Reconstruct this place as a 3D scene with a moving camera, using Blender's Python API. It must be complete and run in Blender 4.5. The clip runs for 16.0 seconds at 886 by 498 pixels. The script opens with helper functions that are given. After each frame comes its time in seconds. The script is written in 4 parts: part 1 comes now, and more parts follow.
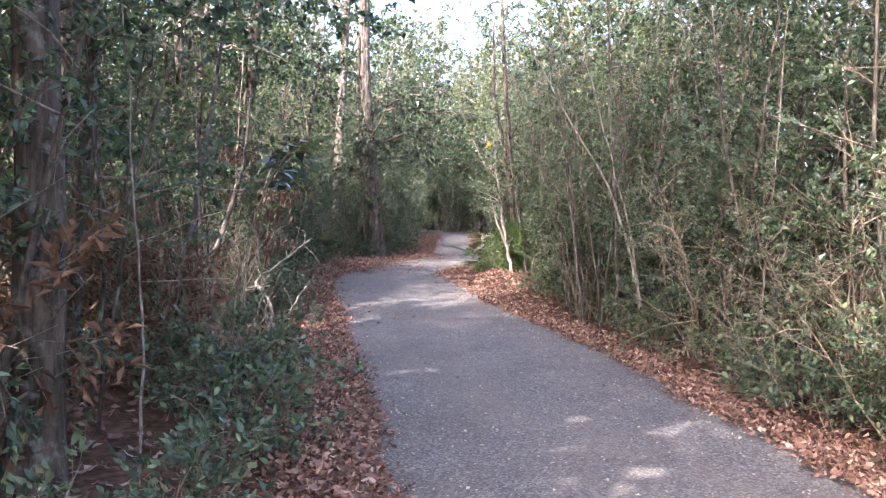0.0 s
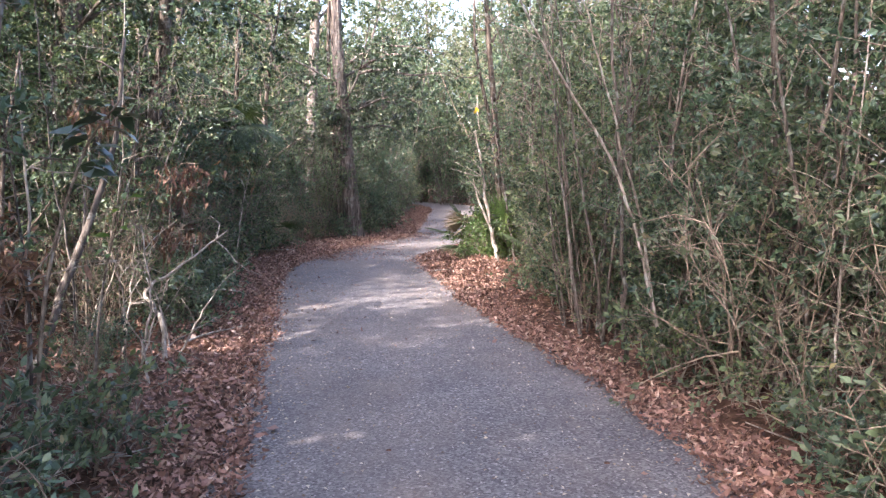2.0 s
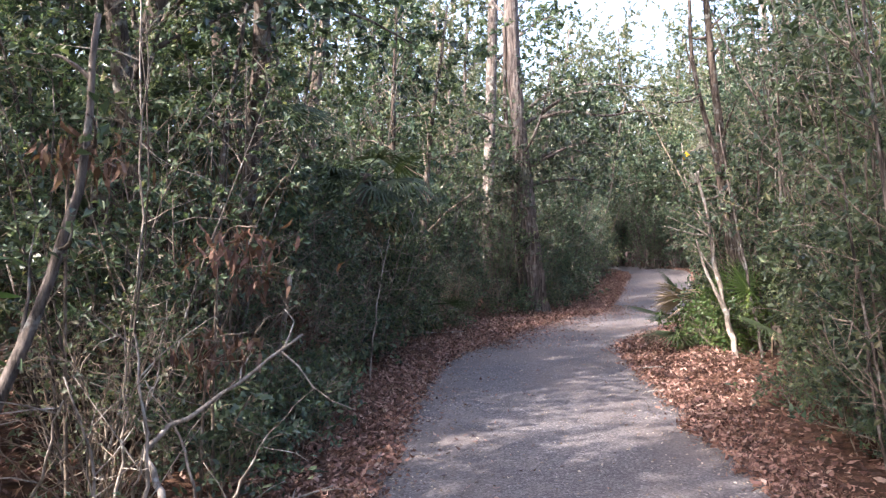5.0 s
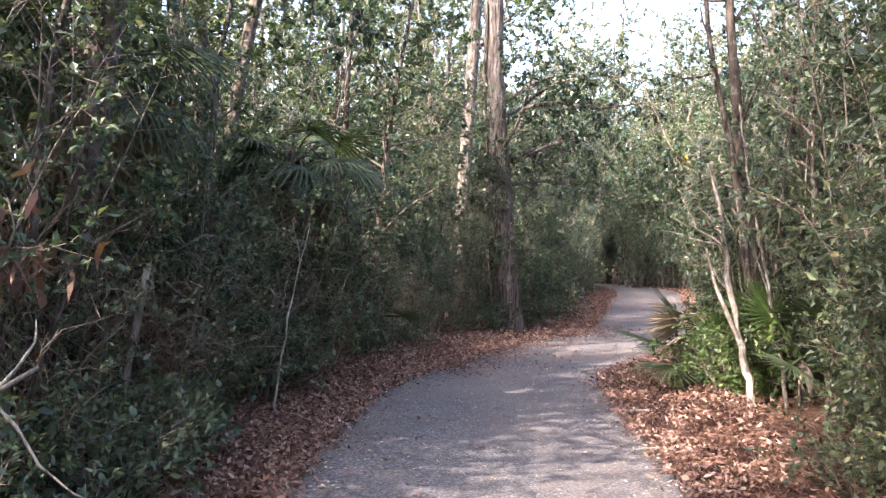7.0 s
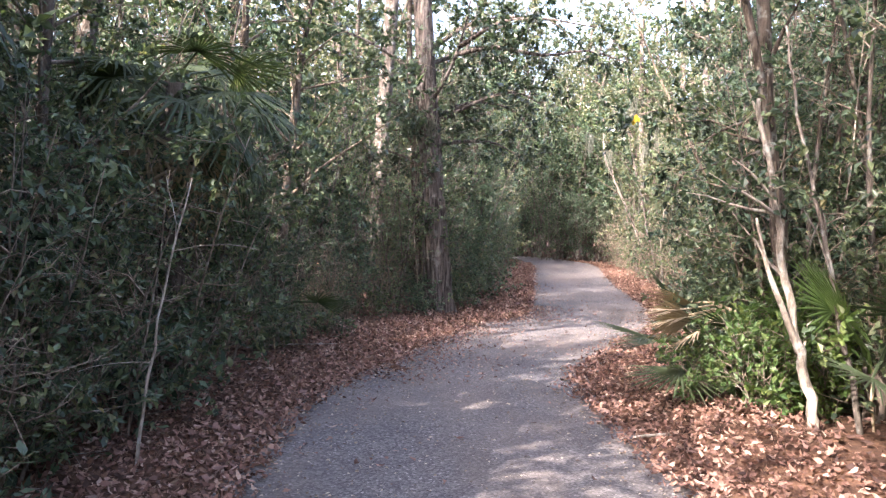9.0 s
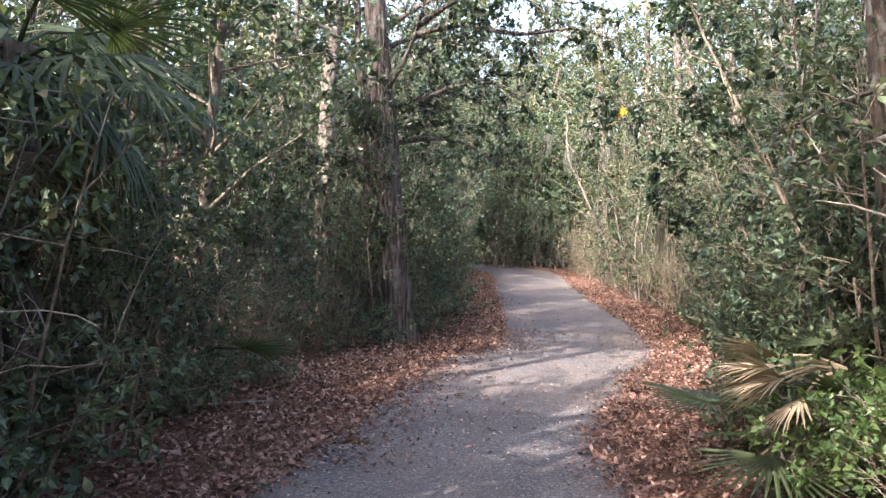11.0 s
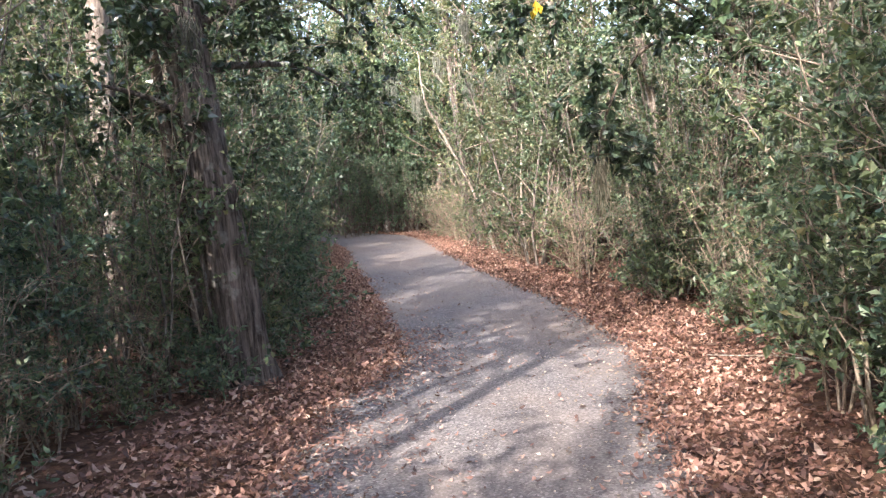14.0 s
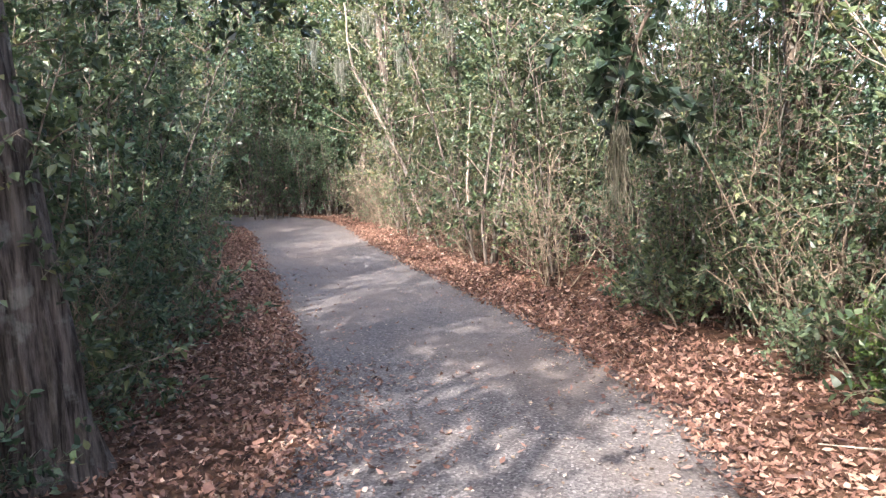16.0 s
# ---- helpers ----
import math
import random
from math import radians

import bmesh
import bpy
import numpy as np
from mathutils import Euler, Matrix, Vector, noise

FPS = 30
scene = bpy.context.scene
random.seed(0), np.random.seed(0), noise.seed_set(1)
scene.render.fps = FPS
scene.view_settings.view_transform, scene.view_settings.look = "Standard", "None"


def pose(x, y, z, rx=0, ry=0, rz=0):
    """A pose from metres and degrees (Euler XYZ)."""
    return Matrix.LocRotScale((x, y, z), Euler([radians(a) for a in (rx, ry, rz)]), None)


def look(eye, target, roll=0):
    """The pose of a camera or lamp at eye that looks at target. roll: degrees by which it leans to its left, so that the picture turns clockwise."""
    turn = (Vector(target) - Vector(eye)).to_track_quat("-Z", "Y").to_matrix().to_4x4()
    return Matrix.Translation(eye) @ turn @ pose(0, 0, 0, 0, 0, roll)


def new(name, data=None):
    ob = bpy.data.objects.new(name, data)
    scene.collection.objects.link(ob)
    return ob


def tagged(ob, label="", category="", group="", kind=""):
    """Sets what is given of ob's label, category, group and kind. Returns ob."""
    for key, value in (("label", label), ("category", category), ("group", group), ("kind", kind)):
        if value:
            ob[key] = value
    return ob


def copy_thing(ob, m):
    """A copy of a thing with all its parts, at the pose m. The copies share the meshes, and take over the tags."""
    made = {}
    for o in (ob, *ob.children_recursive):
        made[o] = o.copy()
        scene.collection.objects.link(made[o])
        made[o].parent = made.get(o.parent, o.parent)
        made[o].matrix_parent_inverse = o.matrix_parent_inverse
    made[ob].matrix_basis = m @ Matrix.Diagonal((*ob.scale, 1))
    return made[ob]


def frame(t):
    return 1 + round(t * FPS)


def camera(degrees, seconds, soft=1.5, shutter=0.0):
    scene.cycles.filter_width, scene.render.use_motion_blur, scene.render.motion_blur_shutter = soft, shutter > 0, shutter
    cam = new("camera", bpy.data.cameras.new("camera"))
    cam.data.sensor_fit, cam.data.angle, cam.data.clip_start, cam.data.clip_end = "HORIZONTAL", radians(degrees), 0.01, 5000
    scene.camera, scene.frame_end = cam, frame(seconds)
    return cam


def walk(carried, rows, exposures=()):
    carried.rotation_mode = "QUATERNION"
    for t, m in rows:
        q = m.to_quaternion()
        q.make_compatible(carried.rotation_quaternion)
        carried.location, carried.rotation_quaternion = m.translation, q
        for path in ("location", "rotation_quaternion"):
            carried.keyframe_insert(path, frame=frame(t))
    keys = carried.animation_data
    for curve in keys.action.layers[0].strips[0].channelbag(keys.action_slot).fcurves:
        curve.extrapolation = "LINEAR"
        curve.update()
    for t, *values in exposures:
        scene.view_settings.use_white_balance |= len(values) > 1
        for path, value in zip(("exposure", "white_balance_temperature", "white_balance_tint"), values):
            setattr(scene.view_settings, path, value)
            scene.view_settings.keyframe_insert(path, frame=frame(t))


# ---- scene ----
cam = camera(58.0, 16.0, soft=1.3)
PATH = [
    (0, look((-0.02, -0.113, 1.432), (-0.013, 1.884, 1.325), 1.5)),
    (0.5, look((0.12, 0.546, 1.428), (0.075, 2.539, 1.28), 1.9)),
    (1, look((0.263, 1.093, 1.47), (0.226, 3.085, 1.294), 1.0)),
    (1.5, look((0.338, 1.599, 1.498), (0.288, 3.59, 1.313), 1.7)),
    (2, look((0.437, 2.134, 1.55), (0.44, 4.125, 1.366), 0.7)),
    (2.5, look((0.465, 2.65, 1.561), (0.443, 4.643, 1.387), 1.5)),
    (3, look((0.419, 3.231, 1.576), (0.327, 5.223, 1.424), 0.1)),
    (3.5, look((0.384, 3.784, 1.549), (0.16, 5.768, 1.43), -0.6)),
    (4, look((0.35, 4.328, 1.549), (-0.141, 6.265, 1.467), -1.2)),
    (4.5, look((0.351, 4.844, 1.546), (-0.078, 6.797, 1.492), -1.8)),
    (4.7, look((0.318, 5.069, 1.548), (-0.137, 7.016, 1.506), -1.5)),
    (6.8, look((0.271, 7.228, 1.43), (-0.206, 9.17, 1.467), 1.6)),
    (7, look((0.251, 7.455, 1.425), (-0.195, 9.404, 1.426), 1.8)),
    (7.5, look((0.059, 7.926, 1.403), (-0.314, 9.891, 1.392), 2.0)),
    (8, look((-0.144, 8.433, 1.4), (-0.39, 10.417, 1.347), 1.5)),
    (8.5, look((-0.373, 8.958, 1.373), (-0.582, 10.946, 1.319), 2.6)),
    (8.7, look((-0.43, 9.152, 1.379), (-0.638, 11.141, 1.315), 2.4)),
    (10.8, look((-0.801, 11.174, 1.503), (-0.883, 13.172, 1.453), 1.1)),
    (11, look((-0.865, 11.386, 1.501), (-0.927, 13.385, 1.453), 1.2)),
    (11.5, look((-0.909, 12.01, 1.524), (-0.857, 14.009, 1.485), -0.1)),
    (12, look((-0.981, 12.509, 1.518), (-1.035, 14.508, 1.504), 0.2)),
    (12.5, look((-1.029, 13.101, 1.515), (-0.921, 15.098, 1.511), -0.9)),
    (13, look((-1.098, 13.715, 1.512), (-0.906, 15.705, 1.479), -1.2)),
    (13.5, look((-1.195, 14.332, 1.529), (-0.899, 16.308, 1.434), -3.0)),
    (14, look((-1.205, 15.002, 1.516), (-0.86, 16.966, 1.364), -4.2)),
    (14.5, look((-1.16, 15.684, 1.51), (-0.722, 17.629, 1.346), -4.7)),
    (15, look((-1.089, 16.4, 1.471), (-0.582, 18.326, 1.29), -3.7)),
    (15.5, look((-1.019, 17.029, 1.481), (-0.484, 18.948, 1.294), -3.1)),
    (16, look((-0.901, 17.677, 1.465), (-0.356, 19.591, 1.26), -2.1)),
]
walk(cam, PATH, exposures=((0.0, 3.13, 6200, 20), (3.0, 3.03, 6200, 22), (4.5, 2.73, 6200, 22), (7.0, 2.94, 6450, 21), (8.5, 3.17, 6450, 22), (11.0, 2.81, 6350, 18), (13.0, 2.69, 6300, 17), (14.0, 2.81, 6300, 16), (15.0, 2.62, 6250, 15), (16.0, 2.79, 6250, 15)))

# ---- light: a clear winter sky, the sun behind and to one side of the walker ----
SUN_AZ, SUN_EL = radians(222), radians(36)      # clockwise from +y
SUN_DIR = Vector((math.sin(SUN_AZ) * math.cos(SUN_EL), math.cos(SUN_AZ) * math.cos(SUN_EL), math.sin(SUN_EL)))
world = bpy.data.worlds.new("sky")
scene.world = world
world.use_nodes = True
wn = world.node_tree
sky = wn.nodes.new("ShaderNodeTexSky")
sky.sky_type = "NISHITA"
sky.sun_disc = False
sky.sun_elevation, sky.sun_rotation = SUN_EL, SUN_AZ
sky.air_density, sky.dust_density, sky.ozone_density = 1.0, 5.0, 1.0
wn.links.new(sky.outputs[0], wn.nodes["Background"].inputs[0])
wn.nodes["Background"].inputs[1].default_value = 0.15
sun = new("sun", bpy.data.lights.new("sun", "SUN"))
sun.data.energy, sun.data.angle, sun.data.color = 2.55, radians(0.6), (1.0, 0.93, 0.82)
sun.matrix_world = look(SUN_DIR * 50, (0, 0, 0))


# ---- materials ----
def shader(name, rough=0.8, spec=0.3):
    m = bpy.data.materials.new(name)
    m.use_nodes = True
    t = m.node_tree
    b = t.nodes["Principled BSDF"]
    b.inputs["Roughness"].default_value = rough
    b.inputs["Specular IOR Level"].default_value = spec
    return m, t, b


def node(t, kind, **values):
    n = t.nodes.new(kind)
    for k, v in values.items():
        n.inputs[k.replace("_", " ")].default_value = v
    return n


def ramp(t, fac, stops):
    n = t.nodes.new("ShaderNodeValToRGB")
    e = n.color_ramp.elements
    while len(e) < len(stops):
        e.new(0.5)
    for el, (p, c) in zip(e, stops):
        el.position, el.color = p, (*c, 1)
    t.links.new(fac, n.inputs[0])
    return n.outputs[0]


def mixed(t, fac, a, b, blend="MIX"):
    n = t.nodes.new("ShaderNodeMix")
    n.data_type, n.blend_type = "RGBA", blend
    for sock, v in ((n.inputs[0], fac), (n.inputs[6], a), (n.inputs[7], b)):
        if isinstance(v, bpy.types.NodeSocket):
            t.links.new(v, sock)
        elif isinstance(v, (int, float)):
            sock.default_value = v
        else:
            sock.default_value = (*v, 1)
    return n.outputs[2]


def coords(t, scale=(1, 1, 1)):
    c = t.nodes.new("ShaderNodeTexCoord")
    m = t.nodes.new("ShaderNodeMapping")
    m.inputs["Scale"].default_value = scale
    t.links.new(c.outputs["Object"], m.inputs[0])
    return m.outputs[0]


def noisy(t, vec, scale, detail=4.0, rough=0.6):
    n = node(t, "ShaderNodeTexNoise", Scale=scale, Detail=detail, Roughness=rough)
    t.links.new(vec, n.inputs["Vector"])
    return n.outputs[0]


def bumped(t, b, height, strength=0.5, distance=0.01):
    n = node(t, "ShaderNodeBump", Strength=strength, Distance=distance)
    t.links.new(height, n.inputs["Height"])
    t.links.new(n.outputs[0], b.inputs["Normal"])


def leaf_material(name, stops, rough=0.42, thin=0.3, spec=0.42):
    """Leaves: each island its own tint, mottled, with some light coming through."""
    m, t, b = shader(name, rough, spec)
    g = t.nodes.new("ShaderNodeNewGeometry")
    o = t.nodes.new("ShaderNodeObjectInfo")
    col = ramp(t, g.outputs["Random Per Island"], stops)
    v = coords(t)
    col = mixed(t, 0.35, col, ramp(t, noisy(t, v, 60), [(0.3, (0.45, 0.45, 0.45)), (0.7, (1.35, 1.3, 1.2))]), "MULTIPLY")
    col = mixed(t, 0.5, col, ramp(t, o.outputs["Random"], [(0, (0.75, 0.85, 0.85)), (0.5, (1, 1, 1)), (1, (1.25, 1.15, 0.85))]), "MULTIPLY")
    t.links.new(col, b.inputs["Base Color"])
    tr = t.nodes.new("ShaderNodeBsdfTranslucent")
    t.links.new(mixed(t, 1.0, col, (1.3, 1.35, 0.7), "MULTIPLY"), tr.inputs[0])
    mx = t.nodes.new("ShaderNodeMixShader")
    mx.inputs[0].default_value = thin
    t.links.new(b.outputs[0], mx.inputs[1])
    t.links.new(tr.outputs[0], mx.inputs[2])
    t.links.new(mx.outputs[0], t.nodes["Material Output"].inputs[0])
    return m


def bark_material(name, dark, light, scale=14.0, stretch=0.2, rough=0.9, depth=0.02, lichen=0.0):
    m, t, b = shader(name, rough, 0.2)
    v = coords(t, (1, 1, stretch))
    n1 = noisy(t, v, scale, 6, 0.7)
    col = ramp(t, n1, [(0.38, dark), (0.5, tuple((a + c) / 2 for a, c in zip(dark, light))), (0.62, light)])
    big = noisy(t, coords(t), 1.3, 3)
    col = mixed(t, 0.6, col, ramp(t, big, [(0.3, (0.6, 0.6, 0.6)), (0.7, (1.3, 1.25, 1.2))]), "MULTIPLY")
    if lichen:
        patch = ramp(t, noisy(t, coords(t), 9, 5), [(0.55, (0, 0, 0)), (0.64, (lichen, lichen, lichen))])
        col = mixed(t, patch, col, (0.42, 0.44, 0.40))
    t.links.new(col, b.inputs["Base Color"])
    bumped(t, b, n1, 0.9, depth)
    return m


LEAF_DARK = leaf_material("evergreen_leaf", [(0, (0.021, 0.038, 0.028)), (0.35, (0.052, 0.090, 0.062)), (0.75, (0.100, 0.157, 0.105)), (0.95, (0.151, 0.204, 0.131)), (1, (0.215, 0.225, 0.128))])
LEAF_GLOSSY = leaf_material("broad_glossy_leaf", [(0, (0.014, 0.029, 0.017)), (0.6, (0.036, 0.062, 0.036)), (1, (0.078, 0.114, 0.060))], 0.3, 0.15, 0.6)
LEAF_MID = leaf_material("shrub_leaf", [(0, (0.023, 0.038, 0.025)), (0.4, (0.064, 0.096, 0.060)), (0.8, (0.117, 0.162, 0.093)), (0.96, (0.167, 0.197, 0.114)), (1, (0.218, 0.197, 0.114))])
LEAF_PALE = leaf_material("pale_leaf", [(0, (0.065, 0.087, 0.062)), (0.5, (0.112, 0.138, 0.097)), (0.9, (0.163, 0.180, 0.133)), (1, (0.242, 0.204, 0.157))], thin=0.4)
# Lime: a yellower, lighter green than the other shrub leaves.
LEAF_LIME = leaf_material("lime_leaf", [(0, (0.047, 0.090, 0.031)), (0.6, (0.083, 0.142, 0.047)), (1, (0.158, 0.206, 0.076))], thin=0.4)
LEAF_DRY = leaf_material("dry_leaf", [(0, (0.075, 0.042, 0.032)), (0.5, (0.155, 0.088, 0.066)), (1, (0.26, 0.165, 0.13))], 0.7, 0.25, 0.2)
LITTER = leaf_material("fallen_leaf", [(0, (0.059, 0.036, 0.031)), (0.3, (0.140, 0.077, 0.062)), (0.65, (0.241, 0.138, 0.114)), (0.92, (0.350, 0.229, 0.190)), (1, (0.435, 0.332, 0.284))], 0.7, 0.12, 0.25)
CRUMB = leaf_material("leaf_crumb", [(0, (0.10, 0.07, 0.055)), (0.5, (0.24, 0.19, 0.15)), (1, (0.48, 0.43, 0.37))], 0.7, 0.1, 0.25)
YELLOW = leaf_material("yellow_leaf", [(0, (0.55, 0.36, 0.03)), (1, (0.60, 0.42, 0.05))], 0.5, 0.4)
PALM_GREEN = leaf_material("palm_blade", [(0, (0.030, 0.046, 0.024)), (0.7, (0.056, 0.078, 0.040)), (1, (0.11, 0.12, 0.06))], 0.55, 0.3, 0.3)
PALM_DEAD = leaf_material("dead_palm_blade", [(0, (0.17, 0.13, 0.085)), (0.6, (0.30, 0.235, 0.16)), (1, (0.43, 0.36, 0.27))], 0.7, 0.2)
MOSS = leaf_material("grey_moss", [(0, (0.15, 0.155, 0.135)), (1, (0.28, 0.285, 0.26))], 0.9, 0.3, 0.1)
BARK_DARK = bark_material("dark_bark", (0.035, 0.028, 0.022), (0.16, 0.13, 0.105), 16, 0.22, depth=0.03, lichen=0.35)
BARK_GREY = bark_material("grey_bark", (0.045, 0.038, 0.032), (0.175, 0.15, 0.128), 20, 0.25, depth=0.02, lichen=0.35)
BARK_PALE = bark_material("pale_bark", (0.13, 0.11, 0.088), (0.38, 0.335, 0.28), 26, 0.3, depth=0.008, lichen=0.6)
BARK_TALL = bark_material("ashen_bark", (0.06, 0.05, 0.043), (0.19, 0.162, 0.14), 18, 0.25, depth=0.03, lichen=0.5)
TWIG = bark_material("twig_bark", (0.09, 0.07, 0.055), (0.26, 0.215, 0.165), 40, 0.4, depth=0.004, lichen=0.3)
OLD_BARK = bark_material("furrowed_bark", (0.034, 0.027, 0.024), (0.20, 0.17, 0.15), 24, 0.12, depth=0.05, lichen=0.2)
TWIG_DRY = bark_material("dry_twig", (0.12, 0.095, 0.07), (0.33, 0.27, 0.205), 40, 0.4, depth=0.004)


def make_asphalt():
    m, t, b = shader("asphalt", 0.86, 0.3)
    v = coords(t)
    grit = node(t, "ShaderNodeTexVoronoi", Scale=75.0)
    t.links.new(v, grit.inputs["Vector"])
    stone = ramp(t, grit.outputs["Color"], [(0.1, (0.056, 0.051, 0.051)), (0.5, (0.113, 0.104, 0.102)), (0.85, (0.192, 0.178, 0.172)), (1.0, (0.40, 0.375, 0.35))])
    fine = noisy(t, v, 240, 3)
    col = mixed(t, 0.5, stone, ramp(t, fine, [(0.3, (0.55, 0.55, 0.55)), (0.7, (1.4, 1.4, 1.4))]), "MULTIPLY")
    worn = noisy(t, v, 1.1, 5, 0.65)
    col = mixed(t, 0.75, col, ramp(t, worn, [(0.3, (0.72, 0.71, 0.73)), (0.5, (1, 1, 1)), (0.72, (1.32, 1.28, 1.24))]), "MULTIPLY")
    dust = ramp(t, noisy(t, coords(t, (1, 0.45, 1)), 0.55, 6, 0.7), [(0.44, (0, 0, 0)), (0.66, (0.6, 0.6, 0.6))])
    col = mixed(t, dust, col, (0.175, 0.138, 0.112))
    t.links.new(col, b.inputs["Base Color"])
    hgt = t.nodes.new("ShaderNodeMath")
    hgt.operation = "ADD"
    t.links.new(grit.outputs["Distance"], hgt.inputs[0])
    t.links.new(fine, hgt.inputs[1])
    bumped(t, b, hgt.outputs[0], 0.55, 0.006)
    return m


def make_soil():
    m, t, b = shader("forest_soil", 0.95, 0.15)
    v = coords(t)
    n1 = noisy(t, v, 9, 8, 0.75)
    col = ramp(t, n1, [(0.25, (0.028, 0.018, 0.013)), (0.45, (0.075, 0.042, 0.029)), (0.6, (0.15, 0.083, 0.055)), (0.8, (0.22, 0.14, 0.10))])
    col = mixed(t, 0.6, col, ramp(t, noisy(t, v, 0.6, 3), [(0.3, (0.6, 0.65, 0.6)), (0.7, (1.2, 1.15, 1.1))]), "MULTIPLY")
    t.links.new(col, b.inputs["Base Color"])
    bumped(t, b, n1, 0.9, 0.03)
    return m


ASPHALT, SOIL = make_asphalt(), make_soil()


# ---- building helpers ----
class Geo:
    """Gathers vertices and faces of one mesh."""

    def __init__(self):
        self.v, self.f, self.n = [], [], 0

    def add(self, verts, faces):
        self.v.append(np.asarray(verts, float))
        self.f.extend([[i + self.n for i in q] for q in faces])
        self.n += len(verts)

    def tube(self, pts, radii, sides=5, rough=0.0, rng=None, cap=True):
        pts = np.asarray(pts, float)
        k = len(pts)
        tang = np.gradient(pts, axis=0)
        tang /= np.linalg.norm(tang, axis=1)[:, None] + 1e-9
        ref = np.array([1.0, 0.3, 0.1]) if abs(tang[0][0]) < 0.8 else np.array([0.1, 0.2, 1.0])
        a = np.linspace(0, 2 * math.pi, sides, endpoint=False)
        out = []
        for p, d, r in zip(pts, tang, radii):
            u = np.cross(d, ref)
            u /= np.linalg.norm(u)
            w = np.cross(d, u)
            rr = r * (1 + (rng.uniform(-rough, rough, sides) if rough else 0))
            out.append(p + (np.cos(a) * rr)[:, None] * u + (np.sin(a) * rr)[:, None] * w)
        f = []
        for i in range(k - 1):
            for j in range(sides):
                j2 = (j + 1) % sides
                f.append([i * sides + j, i * sides + j2, (i + 1) * sides + j2, (i + 1) * sides + j])
        if cap:
            f.append([(k - 1) * sides + j for j in range(sides)])
        self.add(np.concatenate(out), f)

    def mesh(self, name, material, smooth=True):
        me = bpy.data.meshes.new(name)
        me.from_pydata(np.concatenate(self.v).tolist(), [], self.f)
        me.materials.append(material)
        if smooth:
            me.polygons.foreach_set("use_smooth", np.ones(len(me.polygons), bool))
        me.update()
        return me


def unit(a):
    return a / (np.linalg.norm(a, axis=-1, keepdims=True) + 1e-9)


def leaf_mesh(name, material, P, A, N, S, width=0.3, fold=0.35, droop=0.12):
    """One mesh of folded pointed leaves: places P, axes A, normals N, lengths S."""
    A = unit(A)
    side = unit(np.cross(A, N))
    N = np.cross(side, A)
    S = np.asarray(S)[:, None]
    W = S * width
    mid = P + A * S * 0.45
    v = np.stack([P, mid + side * W + N * W * fold, P + A * S - N * S * droop, mid - side * W + N * W * fold], 1).reshape(-1, 3)
    n = len(P)
    i = np.arange(n) * 4
    tri = np.stack([np.stack([i, i + 1, i + 2], 1), np.stack([i, i + 2, i + 3], 1)], 1).reshape(-1, 3)
    me = bpy.data.meshes.new(name)
    me.from_pydata(v.tolist(), [], tri.tolist())
    me.materials.append(material)
    me.update()
    return me


def part(name, me, parent, label=""):
    ob = new(name, me)
    ob.parent = parent
    return tagged(ob, label) if label else ob


def thing(name, label, category, m=None, group="", kind=""):
    ob = new(name)
    ob.empty_display_size = 0.2
    if m is not None:
        ob.matrix_basis = m
    return tagged(ob, label, category, group, kind)


def bent(rng, start, direction, length, k, wobble, gravity=0.0):
    """A wandering line of k + 1 points."""
    p, d, out = np.array(start, float), unit(np.array(direction, float)), [np.array(start, float)]
    for _ in range(k):
        d = unit(d + rng.normal(0, wobble, 3) + (0, 0, gravity))
        p = p + d * length / k
        out.append(p.copy())
    return np.array(out)


def along(line, s):
    x = s * (len(line) - 1)
    i = min(int(x), len(line) - 2)
    return line[i] + (line[i + 1] - line[i]) * (x - i), unit(line[i + 1] - line[i])


